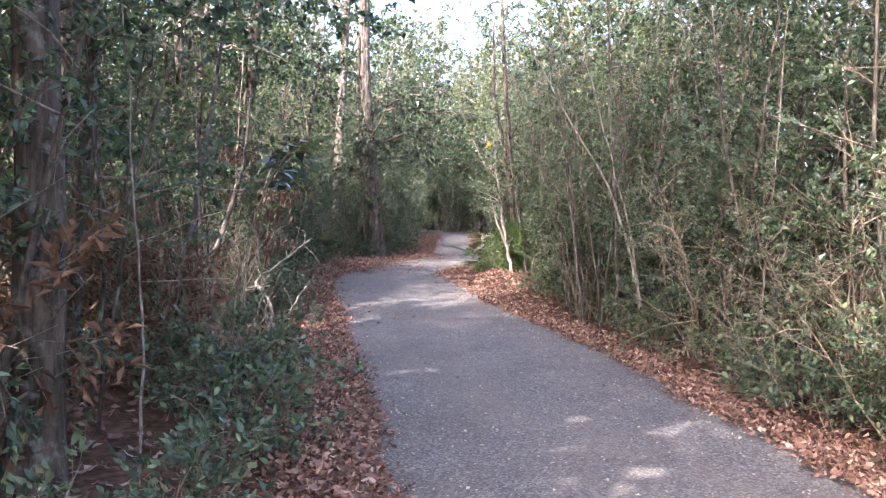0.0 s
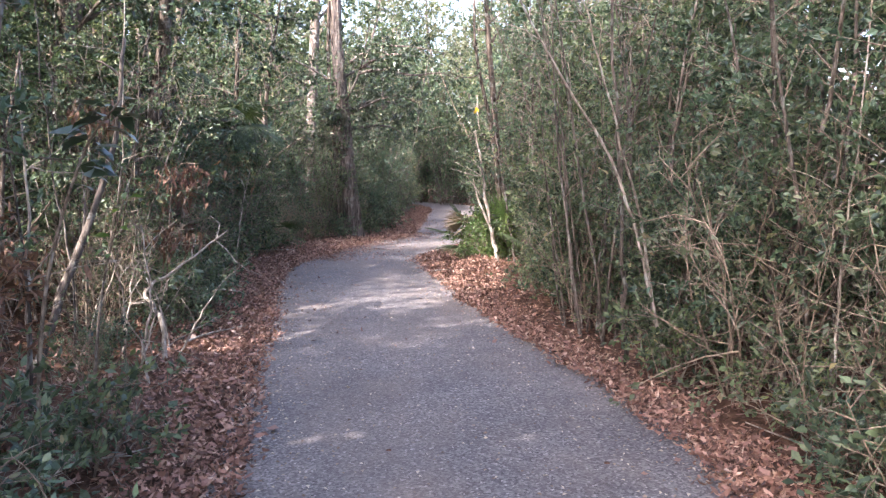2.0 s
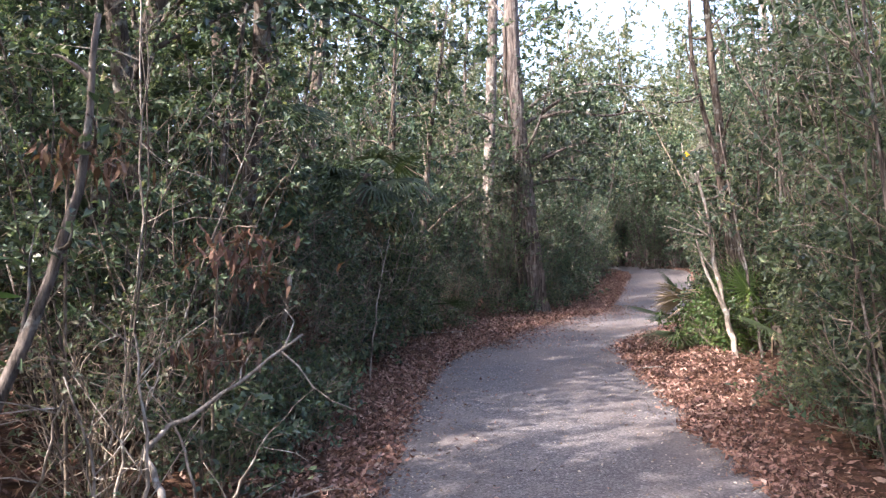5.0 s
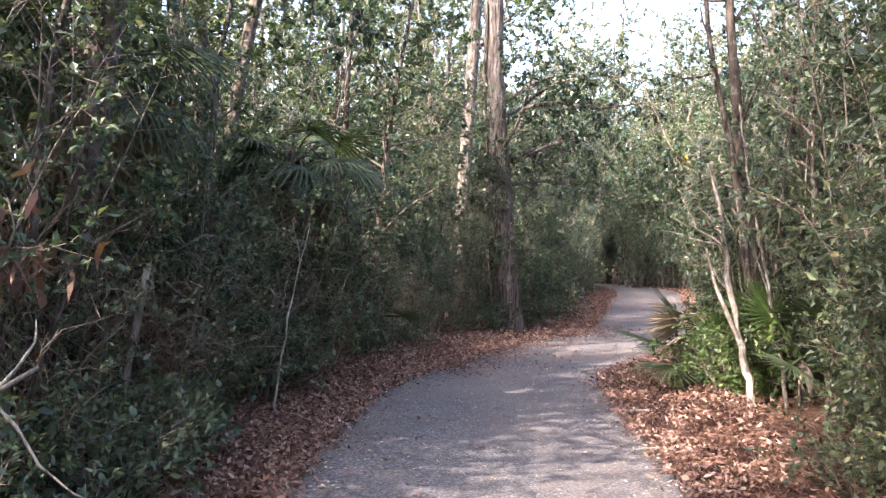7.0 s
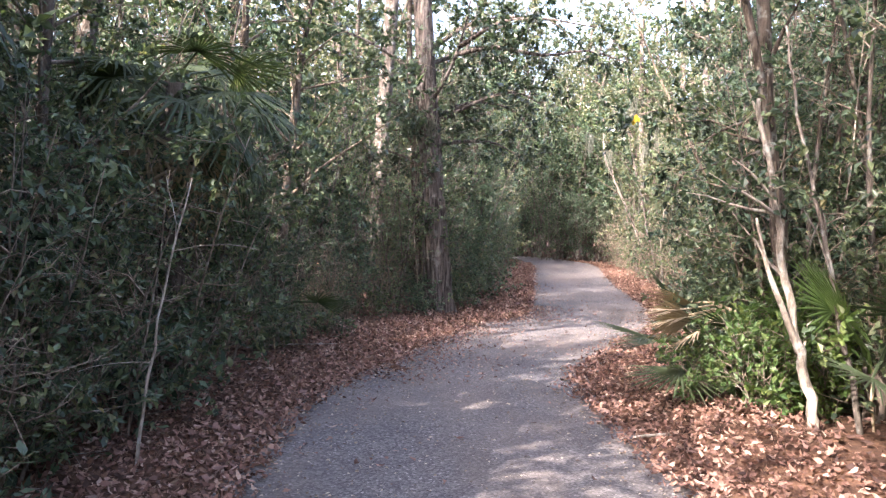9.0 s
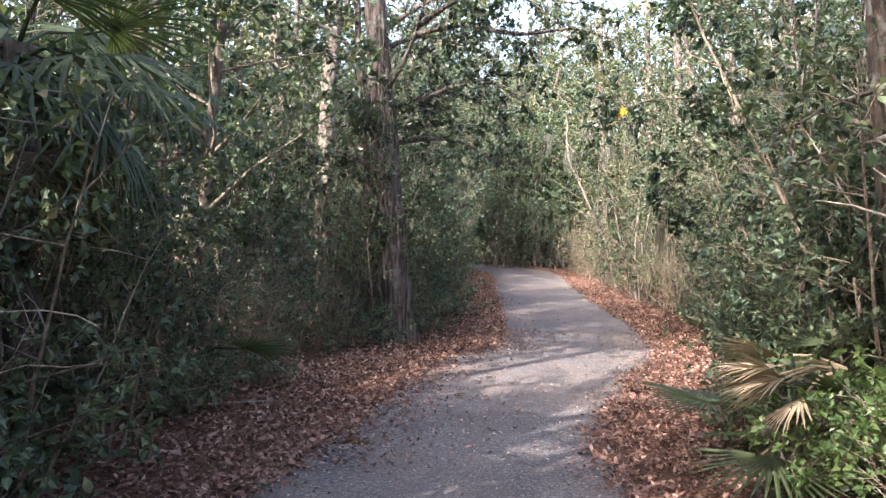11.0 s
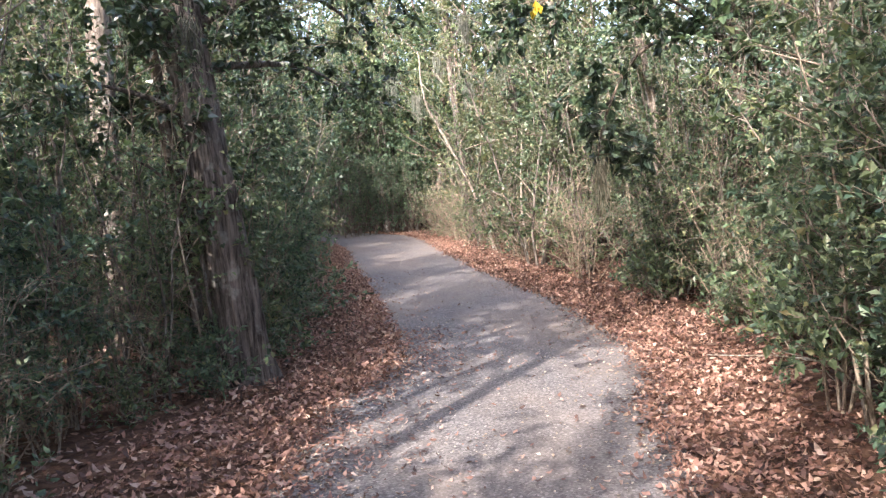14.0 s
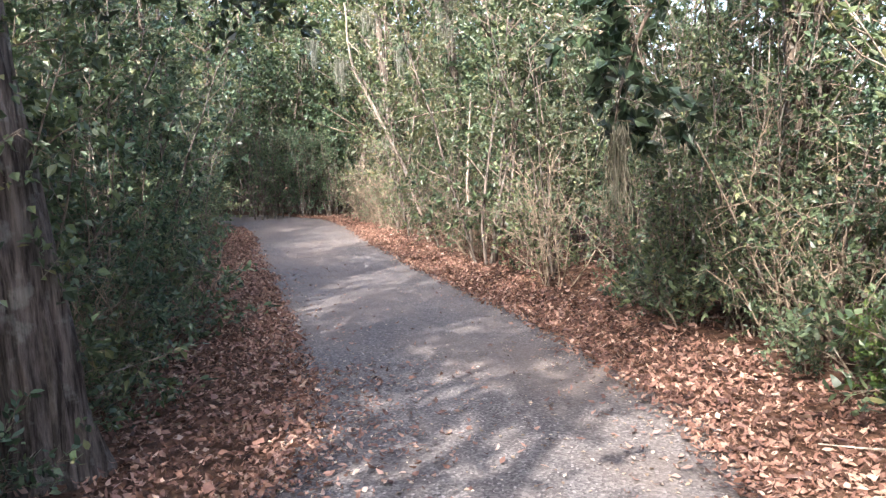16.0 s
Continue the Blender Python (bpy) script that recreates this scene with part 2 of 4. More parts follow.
def grow(seed, height, stems=5, spread=0.25, lean=(0, 0), stem_r=0.015, base=0.12, branches=9, first=0.18, blen=0.8, rise=0.5,
         twigs=6, tlen=0.3, leaves=11, leaf=0.055, wobble=0.12, taper=0.45, jitter=0.7, sag=-0.05, sides=5, bare=0.0, lines=None, fine=True):
    """Stem lines, a Geo of branches and twigs, and the leaves' places, axes, normals and lengths."""
    rng = np.random.default_rng(seed)
    stem_lines, twig_geo, P, A = [], Geo(), [], []
    for s in range(stems if lines is None else len(lines)):
        if lines is None:
            ang = rng.uniform(0, 2 * math.pi)
            off = np.array([math.cos(ang), math.sin(ang), 0.0])
            d = np.array([lean[0], lean[1], 1.0]) + off * spread * rng.uniform(0.3, 1.3)
            line = bent(rng, off * base * rng.uniform(0.2, 1) + (0, 0, -0.06), d, height * rng.uniform(0.72, 1.05), 7, wobble * 0.6)
        else:
            line = np.array(lines[s], float)
        stem_lines.append(line)
        top = np.linalg.norm(np.diff(line, axis=0), axis=1).sum()
        for b in range(branches):
            u = first + (1 - first) * (b + rng.uniform(0, 1)) / branches
            p, d = along(line, min(u, 0.999))
            ang = rng.uniform(0, 2 * math.pi)
            out = np.array([math.cos(ang), math.sin(ang), rise + rng.normal(0, 0.3)]) + d * 0.4
            bl = blen * (1 - taper * u) * rng.uniform(0.5, 1.25)
            br = bent(rng, p, out, bl, 3, wobble * 1.4, sag)
            r0 = max(stem_r * (1 - u) * 0.55, 0.0035 + 0.004 * bl)
            twig_geo.tube(br, np.linspace(r0, 0.002, 4), 4, cap=False)
            for w in range(twigs):
                q, e = along(br, min(0.999, 0.15 + 0.85 * (w + rng.uniform(0, 1)) / twigs))
                td = unit(e + rng.normal(0, 0.75, 3))
                tl = tlen * rng.uniform(0.5, 1.2)
                tw = bent(rng, q, td, tl, 2, 0.25, -0.05)
                if fine:
                    twig_geo.tube(tw[::2], (0.0026, 0.001), 3, cap=False)
                if rng.uniform() < bare:
                    continue
                k = max(1, int(leaves * rng.uniform(0.6, 1.4)))
                x = rng.uniform(0.05, 1.0, k)[:, None] ** 0.55
                P.append(np.where(x < 0.5, tw[0] + (tw[1] - tw[0]) * x * 2, tw[1] + (tw[2] - tw[1]) * (x * 2 - 1)) + rng.normal(0, 0.012, (k, 3)))
                A.append(unit(td + rng.normal(0, 0.9, (k, 3))))
    P, A = np.concatenate(P), np.concatenate(A)
    n = len(P)
    N = unit(np.array([0, 0, 1.0]) + rng.normal(0, jitter, (n, 3)))
    return stem_lines, twig_geo, P, A, N, leaf * rng.uniform(0.55, 1.25, n)


def plant(name, label, category, g, leaf_mat, bark, stem_r, sides=5, width=0.3, group="", stem_name="stem", crown="foliage", flare=1.0, twig_mat=None, broad=False):
    """A plant with each stem, its twigs and its leaves as parts, standing at the origin."""
    lines, twig_geo, P, A, N, S = g
    root = thing(name, label, category, group=group)
    rng = np.random.default_rng(len(P))
    for line in lines:
        s = Geo()
        k = len(line)
        u = np.linspace(0, 1, k)
        r = stem_r * (1 - 0.8 * u)
        r[0] *= flare
        s.tube(line, r, sides, 0.10, rng)
        part(stem_name, s.mesh(stem_name, bark), root)
    tagged(part("branchwork", twig_geo.mesh("branchwork", twig_mat or TWIG), root), kind="stuff")
    shape = curled_leaves(crown, leaf_mat, P, A, N, S, 0.21, 0.25) if broad else leaf_mesh(crown, leaf_mat, P, A, N, S, width)
    tagged(part(crown, shape, root), kind="stuff")
    return root


def at(x, y, z=0.0, turn=0.0, size=1.0, tilt=0.0, tilt_way=0.0):
    m = pose(x, y, z) @ Matrix.Rotation(tilt_way, 4, "Z") @ Matrix.Rotation(tilt, 4, "X") @ Matrix.Rotation(turn - tilt_way, 4, "Z")
    return m @ Matrix.Scale(size, 4)


def place(ob, m):
    """A copy at m, whose scale is kept."""
    c = copy_thing(ob, m)
    c.matrix_basis = m
    return c


def discard(ob):
    for o in (*ob.children_recursive, ob):
        bpy.data.objects.remove(o)


# ---- the path and the ground ----
LEFT_Y = (-8, -3, 0, 4, 5.2, 6.4, 8.8, 10.4, 11.4, 12.5, 13.5, 14.6, 15.6, 16.4, 17.6, 18.6, 20, 20.8, 21.4, 22, 23, 25, 28, 32, 36, 40, 43, 46, 50)
LEFT_X = (0.9, 0.45, 0.12, -0.36, -0.54, -0.72, -1.15, -1.42, -1.58, -1.82, -1.97, -2.1, -2.1, -1.97, -1.74, -1.6, -1.3, -1.15, -0.75, -0.55, -0.46, -0.35, -0.3, -0.25, -0.15, -0.3, -1.0, -2.6, -6.0)
RIGHT_Y = (-8, 0, 4.4, 5.5, 6.2, 7.5, 8.5, 9.4, 10.2, 12, 13.2, 14.8, 16, 16.8, 17.3, 17.8, 19, 19.6, 20.5, 21.4, 22.6, 24, 27, 30, 34, 38, 42, 46, 50)
RIGHT_X = (3.3, 2.75, 2.27, 2.06, 1.94, 1.83, 1.58, 1.43, 1.18, 0.8, 0.62, 0.33, 0.12, 0.12, 0.18, 0.34, 0.72, 0.9, 1.3, 1.62, 1.78, 1.9, 1.95, 2.0, 2.15, 2.45, 2.4, 1.2, -2.2)


def x_left(y):
    return float(np.interp(y, LEFT_Y, LEFT_X))


def x_right(y):
    return float(np.interp(y, RIGHT_Y, RIGHT_X))


def ground_z(x, y):
    """The forest floor: level with the path beside it, then gently uneven."""
    d = max(x_left(y) - x, x - x_right(y), 0.0) if -8 < y < 50 else 3.0
    rough = 0.05 * noise.noise(Vector((x * 0.6, y * 0.6, 0.3))) + 0.02 * noise.noise(Vector((x * 2.3, y * 2.3, 1.7)))
    side = x - x_right(y)
    bank = 0.26 * math.exp(-((y - 14.6) / 1.5) ** 2) * min(max((side - 0.1) / 0.6, 0.0), 1.0)     # low bank at the bend
    return bank - 0.022 + min(d, 2.0) * 0.5 * rough + min(max(d - 0.6, 0), 3) * 0.025 - (0.03 if d == 0 else 0.0)


def spaced(lo, hi, step, far):
    near = np.arange(lo, hi + 1e-6, step)
    out = np.geomspace(step, far, 14)
    return np.concatenate([lo - out[::-1], near, hi + out])


gx, gy = spaced(-7, 7, 0.2, 450), spaced(-4, 48, 0.25, 450)
gv = [(x, y, ground_z(x, y)) for y in gy for x in gx]
w = len(gx)
g = Geo()
g.add(gv, [[j * w + i, j * w + i + 1, (j + 1) * w + i + 1, (j + 1) * w + i] for j in range(len(gy) - 1) for i in range(w - 1)])
ground = tagged(new("ground", g.mesh("ground", SOIL)), "brown forest soil under dry fallen leaves", "ground", kind="structure")

g = Geo()
rng = np.random.default_rng(3)
ys = np.arange(-8, 50.01, 0.12)
cols, pv = 13, []
for y in ys:
    a = x_left(y) - 0.05 + 0.035 * noise.noise(Vector((y * 1.7, 0.1, 5))) + 0.015 * noise.noise(Vector((y * 8, 0.1, 5)))
    b = x_right(y) + 0.05 + 0.035 * noise.noise(Vector((y * 1.7, 9.1, 5))) + 0.015 * noise.noise(Vector((y * 8, 9.1, 5)))
    for k in range(cols):
        u = (k - 1) / (cols - 3)
        if k in (0, cols - 1):
            pv.append((a - 0.02 if k == 0 else b + 0.02, y, -0.07))
        else:
            pv.append((a + (b - a) * u, y, 0.012 * math.sin(math.pi * u) - 0.004 + 0.004 * noise.noise(Vector((a + (b - a) * u, y, 2)))))
g.add(pv, [[j * cols + i, j * cols + i + 1, (j + 1) * cols + i + 1, (j + 1) * cols + i] for j in range(len(ys) - 1) for i in range(cols - 1)])
road = tagged(new("pavement", g.mesh("pavement", ASPHALT)), "worn grey asphalt footpath dusted with leaf crumbs", "footpath", kind="structure")


# ---- fallen leaves ----
def scatter(count, seed, spot, size, lift=0.03, flat=0.45):
    rng = np.random.default_rng(seed)
    P = []
    while len(P) < count:
        p = spot(rng)
        if p is not None:
            P.append(p)
    P = np.array(P)
    n = len(P)
    a = rng.uniform(0, 2 * math.pi, n)
    A = np.stack([np.cos(a), np.sin(a), rng.normal(0, 0.45 if flat > 0.5 else 0.25, n)], 1)
    N = unit(np.stack([rng.normal(0, flat, n), rng.normal(0, flat, n), np.ones(n)], 1))
    P[:, 2] += rng.uniform(0.004, lift, n)
    return P, A, N, size * rng.uniform(0.5, 1.25, n)


def left_band(y):
    return float(np.interp(y, (0, 5, 8, 11, 14, 17, 20, 22, 26, 34, 44), (0.5, 0.6, 0.75, 0.85, 0.95, 1.25, 1.1, 1.1, 0.8, 0.7, 0.6)))


def right_band(y):
    return float(np.interp(y, (0, 5, 8, 11, 14, 16, 18, 21, 24, 30, 44), (0.6, 0.5, 0.42, 0.45, 0.85, 1.1, 0.9, 1.1, 0.9, 0.8, 0.6)))


def strip_spot(rng):
    y = rng.uniform(-2, 30) if rng.uniform() < 0.82 else rng.uniform(30, 46)
    d = rng.exponential(0.55) if rng.uniform() < 0.5 else rng.uniform(0, 1.0)
    if rng.uniform() < 0.5:
        d *= left_band(y) * 1.1
        x = x_left(y) - d + 0.10 + rng.normal(0, 0.05) + 0.10 * noise.noise(Vector((y * 1.3, 3, 0)))
    else:
        d *= right_band(y) * 1.1
        x = x_right(y) + d - 0.10 + rng.normal(0, 0.05) + 0.10 * noise.noise(Vector((y * 1.3, 7, 0)))
    over = x_left(y) < x < x_right(y)
    return (x, y, 0.004 if over else ground_z(x, y))


def floor_spot(rng):
    y = rng.uniform(-3, 44)
    d = rng.uniform(0.6, 5)
    x = x_left(y) - d if rng.uniform() < 0.5 else x_right(y) + d
    return (x, y, ground_z(x, y))


def crumb_spot(rng):
    y = rng.uniform(-1, 42) if rng.uniform() < 0.5 else rng.uniform(2, 24)
    a, b = x_left(y), x_right(y)
    x = rng.uniform(a, b)
    if rng.uniform() < 0.55:
        x = a + abs(rng.normal(0, 0.3)) if rng.uniform() < 0.6 else b - abs(rng.normal(0, 0.25))
    return (x, y, 0.006)


def curled_leaves(name, material, P, A, N, S, width=0.22, curl=1.1):
    """Dry leaves of six corners, curled along and across."""
    A = unit(A)
    side = unit(np.cross(A, N))
    N = np.cross(side, A)
    n = len(P)
    rg = np.random.default_rng(n)
    S = np.asarray(S)[:, None]
    cu, cl = rg.uniform(-0.1, curl, (n, 1)), rg.uniform(0.1, 0.7, (n, 1))
    pts = []
    for u, w in ((0, 0.04), (0.32, 1), (0.68, 0.8), (1.0, 0.0), (0.68, -0.8), (0.32, -1)):
        wob = 1 + rg.uniform(-0.7, 0.5, (n, 1))
        pts.append(P + A * S * u + side * S * width * w * wob + N * S * (cu * (u - 0.4) ** 2 * 1.6 + cl * width * abs(w)))
    v = np.stack(pts, 1).reshape(-1, 3)
    i = np.arange(n)[:, None] * 6
    f = np.concatenate([i + np.array(q) for q in ((0, 1, 5), (1, 2, 5), (2, 4, 5), (2, 3, 4))], 1).reshape(-1, 3)
    me = bpy.data.meshes.new(name)
    me.from_pydata(v.tolist(), [], f.tolist())
    me.materials.append(material)
    me.update()
    return me


def drift_spot(rng):
    y = rng.uniform(16.2, 23.5) if rng.uniform() < 0.75 else rng.uniform(9, 30)
    return (x_left(y) + rng.exponential(0.36) - 0.05, y, 0.005) if rng.uniform() < 0.75 else (x_right(y) - rng.exponential(0.16) + 0.05, y, 0.005)


litter = thing("leaf_litter", "rust-brown dry oak leaves lying deep along the path", "fallen leaves", kind="stuff")
tagged(part("leaf_layer", curled_leaves("leaf_layer", LITTER, *scatter(125000, 5, strip_spot, 0.053, 0.045, 1.0)), litter), kind="stuff")
tagged(part("forest_leaf_layer", curled_leaves("forest_leaf_layer", LITTER, *scatter(42000, 6, floor_spot, 0.085, 0.05)), litter), kind="stuff")
tagged(new("leaf_crumbs", leaf_mesh("leaf_crumbs", CRUMB, *scatter(9500, 7, crumb_spot, 0.026, 0.006, 0.25), width=0.34)), "small tan leaf crumbs scattered over the asphalt", "fallen leaves", kind="stuff")
tagged(part("leaf_drift", curled_leaves("leaf_drift", LITTER, *scatter(6800, 8, drift_spot, 0.048, 0.014)), litter), kind="stuff")


# ---- plants: patterns first, then copies ----
def patterns(kind, label, group, mats, bark, stem_r, seeds, **k):
    extra = {n: k.pop(n) for n in ("sides", "width", "stem_name", "crown", "flare", "twig_mat", "broad") if n in k}
    return [plant(kind, label, "tree" if "tree" in kind else "shrub", grow(s, stem_r=stem_r, **k), m, bark, stem_r, group=group, **extra) for s, m in zip(seeds, mats)]


DENSE = patterns("evergreen_shrub", "dense dark-green evergreen shrub with small leaves", "evergreen shrubs along the path", (LEAF_DARK, LEAF_MID, LEAF_MID), TWIG, 0.016, (20, 21, 22),
                 height=2.5, stems=6, spread=0.3, branches=10, first=0.08, blen=0.8, twigs=5, tlen=0.26, leaves=13, leaf=0.066)
TALL = patterns("tall_shrub", "tall arching evergreen shrub with thin grey stems", "tall shrubs along the path", (LEAF_MID, LEAF_DARK, LEAF_DARK), BARK_GREY, 0.026, (40, 41, 42),
                height=5.2, stems=5, spread=0.16, branches=14, first=0.06, blen=1.05, twigs=6, tlen=0.36, leaves=15, leaf=0.058, base=0.3, rise=0.5)
DISTANT = patterns("path_shrub", "leafy evergreen shrub beside the far path", "shrubs beside the far path", (LEAF_MID, LEAF_PALE, LEAF_DARK), BARK_GREY, 0.022, (50, 51, 52),
                   height=4.0, stems=5, spread=0.22, branches=9, first=0.05, blen=1.0, twigs=5, tlen=0.36, leaves=14, leaf=0.074, fine=False, base=0.25)
BRUSH = patterns("bare_brush", "tangle of bare tan twigs with a few leaves", "bare brush along the path", (LEAF_MID, LEAF_PALE), TWIG_DRY, 0.009, (60, 61),
                 height=1.7, stems=8, spread=0.4, branches=8, first=0.1, blen=0.65, twigs=4, tlen=0.3, leaves=6, leaf=0.05, bare=0.5, wobble=0.22, twig_mat=TWIG_DRY)
THIN = patterns("sapling_clump", "clump of thin grey saplings with sparse leaves", "thin saplings along the path", (LEAF_MID, LEAF_DARK), BARK_GREY, 0.014, (65, 66),
                height=3.8, stems=6, spread=0.2, branches=7, first=0.3, blen=0.6, twigs=3, tlen=0.3, leaves=7, leaf=0.06, base=0.35)
DRY = patterns("dry_shrub", "shrub hung with dry rust-brown winter leaves", "dry shrubs in the undergrowth", (LEAF_DRY, LEAF_DRY), TWIG, 0.012, (67, 68),
               height=1.5, stems=6, spread=0.4, branches=8, first=0.15, blen=0.6, twigs=4, tlen=0.3, leaves=9, leaf=0.095, wobble=0.2, sag=-0.12, width=0.19)
LOW = patterns("low_shrub", "low broad-leaved green shrub over fallen leaves", "low shrubs beside the path", (LEAF_DARK, LEAF_MID), TWIG, 0.008, (70, 71),
               height=0.75, stems=6, spread=0.6, branches=6, first=0.1, blen=0.42, twigs=4, tlen=0.2, leaves=8, leaf=0.072, rise=0.3, broad=True)
DEEP = patterns("woodland_shrub", "leafy shrub in the shade of the wood", "shrubs deeper in the wood", (LEAF_DARK, LEAF_MID), BARK_GREY, 0.03, (80, 81),
                height=4.2, stems=4, spread=0.3, branches=9, first=0.08, blen=1.3, twigs=5, tlen=0.45, leaves=14, leaf=0.092, width=0.34, fine=False)
FAR = patterns("woodland_tree", "slender woodland tree with thin pale winter foliage", "trees of the wood", (LEAF_PALE, LEAF_MID, LEAF_PALE), BARK_GREY, 0.12, (90, 91, 92),
               height=11.0, stems=1, spread=0.08, branches=26, first=0.24, blen=2.6, twigs=7, tlen=0.8, leaves=19, leaf=0.128, fine=False, taper=0.4, rise=0.45, sides=8, width=0.34, stem_name="trunk", crown="crown", flare=1.3)
OAK = patterns("evergreen_tree", "dark evergreen tree with a leafy crown over the wood", "evergreen trees beside the path", (LEAF_DARK, LEAF_MID), BARK_DARK, 0.10, (95, 96),
               height=8.0, stems=1, spread=0.1, branches=22, first=0.28, blen=2.2, twigs=7, tlen=0.7, leaves=20, leaf=0.11, fine=False, taper=0.35, rise=0.4, sides=8, width=0.34, stem_name="trunk", crown="crown", flare=1.4)

# Added trees: crowns set high so their shade lands across the path.
SHADE_TREE = patterns("tall_tree", "tall bare-stemmed tree added for the shade of its high leafy crown", "tall trees of the wood", (LEAF_MID, LEAF_DARK), BARK_DARK, 0.12, (98, 99),
                height=12.0, stems=1, spread=0.05, branches=22, first=0.55, blen=2.4, twigs=7, tlen=0.8, leaves=22, leaf=0.115, taper=0.3, rise=0.4, sides=8, width=0.34, stem_name="trunk", crown="crown", flare=1.3)

rng = np.random.default_rng(11)
SUN_FLAT = (math.sin(SUN_AZ), math.cos(SUN_AZ))
# openings in the canopy: spots that the low sun reaches, and how wide
GLADES = ((0.9, 14.8, 0.5, 0.55), (0.2, 13.9, 0, 0.25), (0.1, 12.6, 0, 0.25), (0.1, 11.2, 0, 0.3), (0.4, 20.1, 0, 0.4), (1.0, 20.6, 0, 0.35), (1.9, 20.0, 0.2, 0.5), (2.6, 28.5, 0.6, 0.7), (2.7, 31, 0.8, 0.7), (2.8, 34, 0.6, 0.8),
          (1.2, 34, 0, 0.4), (0.9, 38, 0, 0.6), (2.5, 6.0, 2.6, 0.6), (-1.6, 8.8, 0.1, 0.3), (1.2, 26.1, 0, 0.25),
          (-2.7, 16.5, 2.0, 0.7), (-3.0, 13.6, 1.9, 0.5), (1.2, 14.4, 0.8, 0.45), (-2.4, 24.5, 2.2, 0.7), (-3.2, 24.2, 3.6, 0.3))


def clear_height(x, y, r):
    """How tall a plant of radius r at (x, y) may be and leave the sun its way to the glades."""
    h = 99.0
    for gx_, gy_, gz_, gr in GLADES:
        s = (x - gx_) * SUN_FLAT[0] + (y - gy_) * SUN_FLAT[1]
        p = abs((x - gx_) * SUN_FLAT[1] - (y - gy_) * SUN_FLAT[0])
        if s > 0 and p < r + gr:
            h = min(h, gz_ + (s - 0.6 * r) * math.tan(SUN_EL))
    return h


def put(kinds, x, y, height, lo=0.85, hi=1.15, tilt=0.0, way=0.0, radius=0.5, least=0.35):
    """A copy of one of the kinds, of that height times lo to hi, kept low where the sun must pass."""
    size = rng.uniform(lo, hi)
    k = kinds[int(rng.integers(len(kinds)))]
    turn = rng.uniform(0, 6.28)
    top = clear_height(x, y, radius * size)
    if top < height * size:
        size = top / height
    if size < least:
        return None
    return place(k, at(x, y, ground_z(x, y) - 0.02, turn, size, tilt, way))


def some(p):
    return rng.uniform() < p


# ---- beside the path, first stretch and middle: y up to 26 ----
y = -1.6
while y < 26:
    xl, b = x_left(y), left_band(y)
    j = rng.uniform(-0.2, 0.2)
    thin, open_ = y < 10.2, 18 < y < 26
    if y < 3:
        b += 0.7
    if thin and some(0.8):
        put(DRY, xl - b - rng.uniform(0.8, 3.6), y - j, 1.5, 0.7, 1.2)
    if some(0.42 if thin else 0.65):
        put(LOW, xl - b - rng.uniform(0.0, 0.4), y + j, 0.75, 0.6, 0.85 if y < 5 else 1.2, radius=0.3)
    if some(0.5 if thin else 0.9 if open_ else 0.6):
        put(BRUSH, xl - b - rng.uniform(0.3, 1.1), y - j, 1.7, 0.5, 1.05)
    if some(0.55 if thin else 0.9 if open_ else 0.4):
        put(THIN, xl - b - rng.uniform(0.5, 1.6), y - j, 3.8, 0.8, 1.25, radius=0.4)
    if some(0.12 if thin else 0.5 if open_ else 0.85):
        put(DENSE, xl - b - rng.uniform(0.3, 0.75), y + j, 2.5, 0.6, 1.0, radius=0.6)
    if some(0.35 if thin else 0.5 if open_ else 0.8):
        put(TALL, xl - b - rng.uniform(1.2, 2.3), y - j, 5.2, 0.65, 1.0, radius=0.7)
    if 0.5 < y < 11.5 and some(0.55):
        put(OAK, xl - b - rng.uniform(1.2, 3.0), y + j, 8.0, 0.55, 0.78, radius=0.6, least=0.25)
    y += 0.66
y = -1.6
while y < 26:
    xr, b = x_right(y), right_band(y) + (0.45 if 12.4 < y < 15.2 else 0)
    j = rng.uniform(-0.2, 0.2)
    tan_, airy = 4.5 < y < 7.6, y > 21
    if some(0.6):
        put(LOW, xr + b + rng.uniform(0.0, 0.3), y + j, 0.75, 0.6, 1.1)
    if some(0.7 if tan_ else 0.6 if airy else 0.2 if 8 < y < 14 else 0.45):
        put(BRUSH, xr + b + rng.uniform(0.25, 0.7), y - j, 1.7, 0.7, 1.25)
    if some(0.95 if airy else 0.3):
        put(THIN, xr + b + rng.uniform(0.3, 0.9), y + j, 3.8, 0.8, 1.25, 0.12, math.pi / 2)
    if some(0.5 if tan_ else 0.4 if airy else 1.0):
        put(DENSE, xr + b + rng.uniform(0.5, 0.9), y - j, 2.5, 0.55, 1.1)
        if some(0.6):
            put(DENSE, xr + b + rng.uniform(0.35, 0.6), y + 0.3, 2.5, 0.35, 0.7)
    if some(0.6 if airy else 0.95):
        put(TALL, xr + b + rng.uniform(0.9, 1.7), y + j, 5.2, 0.85, 1.12, rng.uniform(0.02, 0.2), math.pi / 2)
    y += 0.66

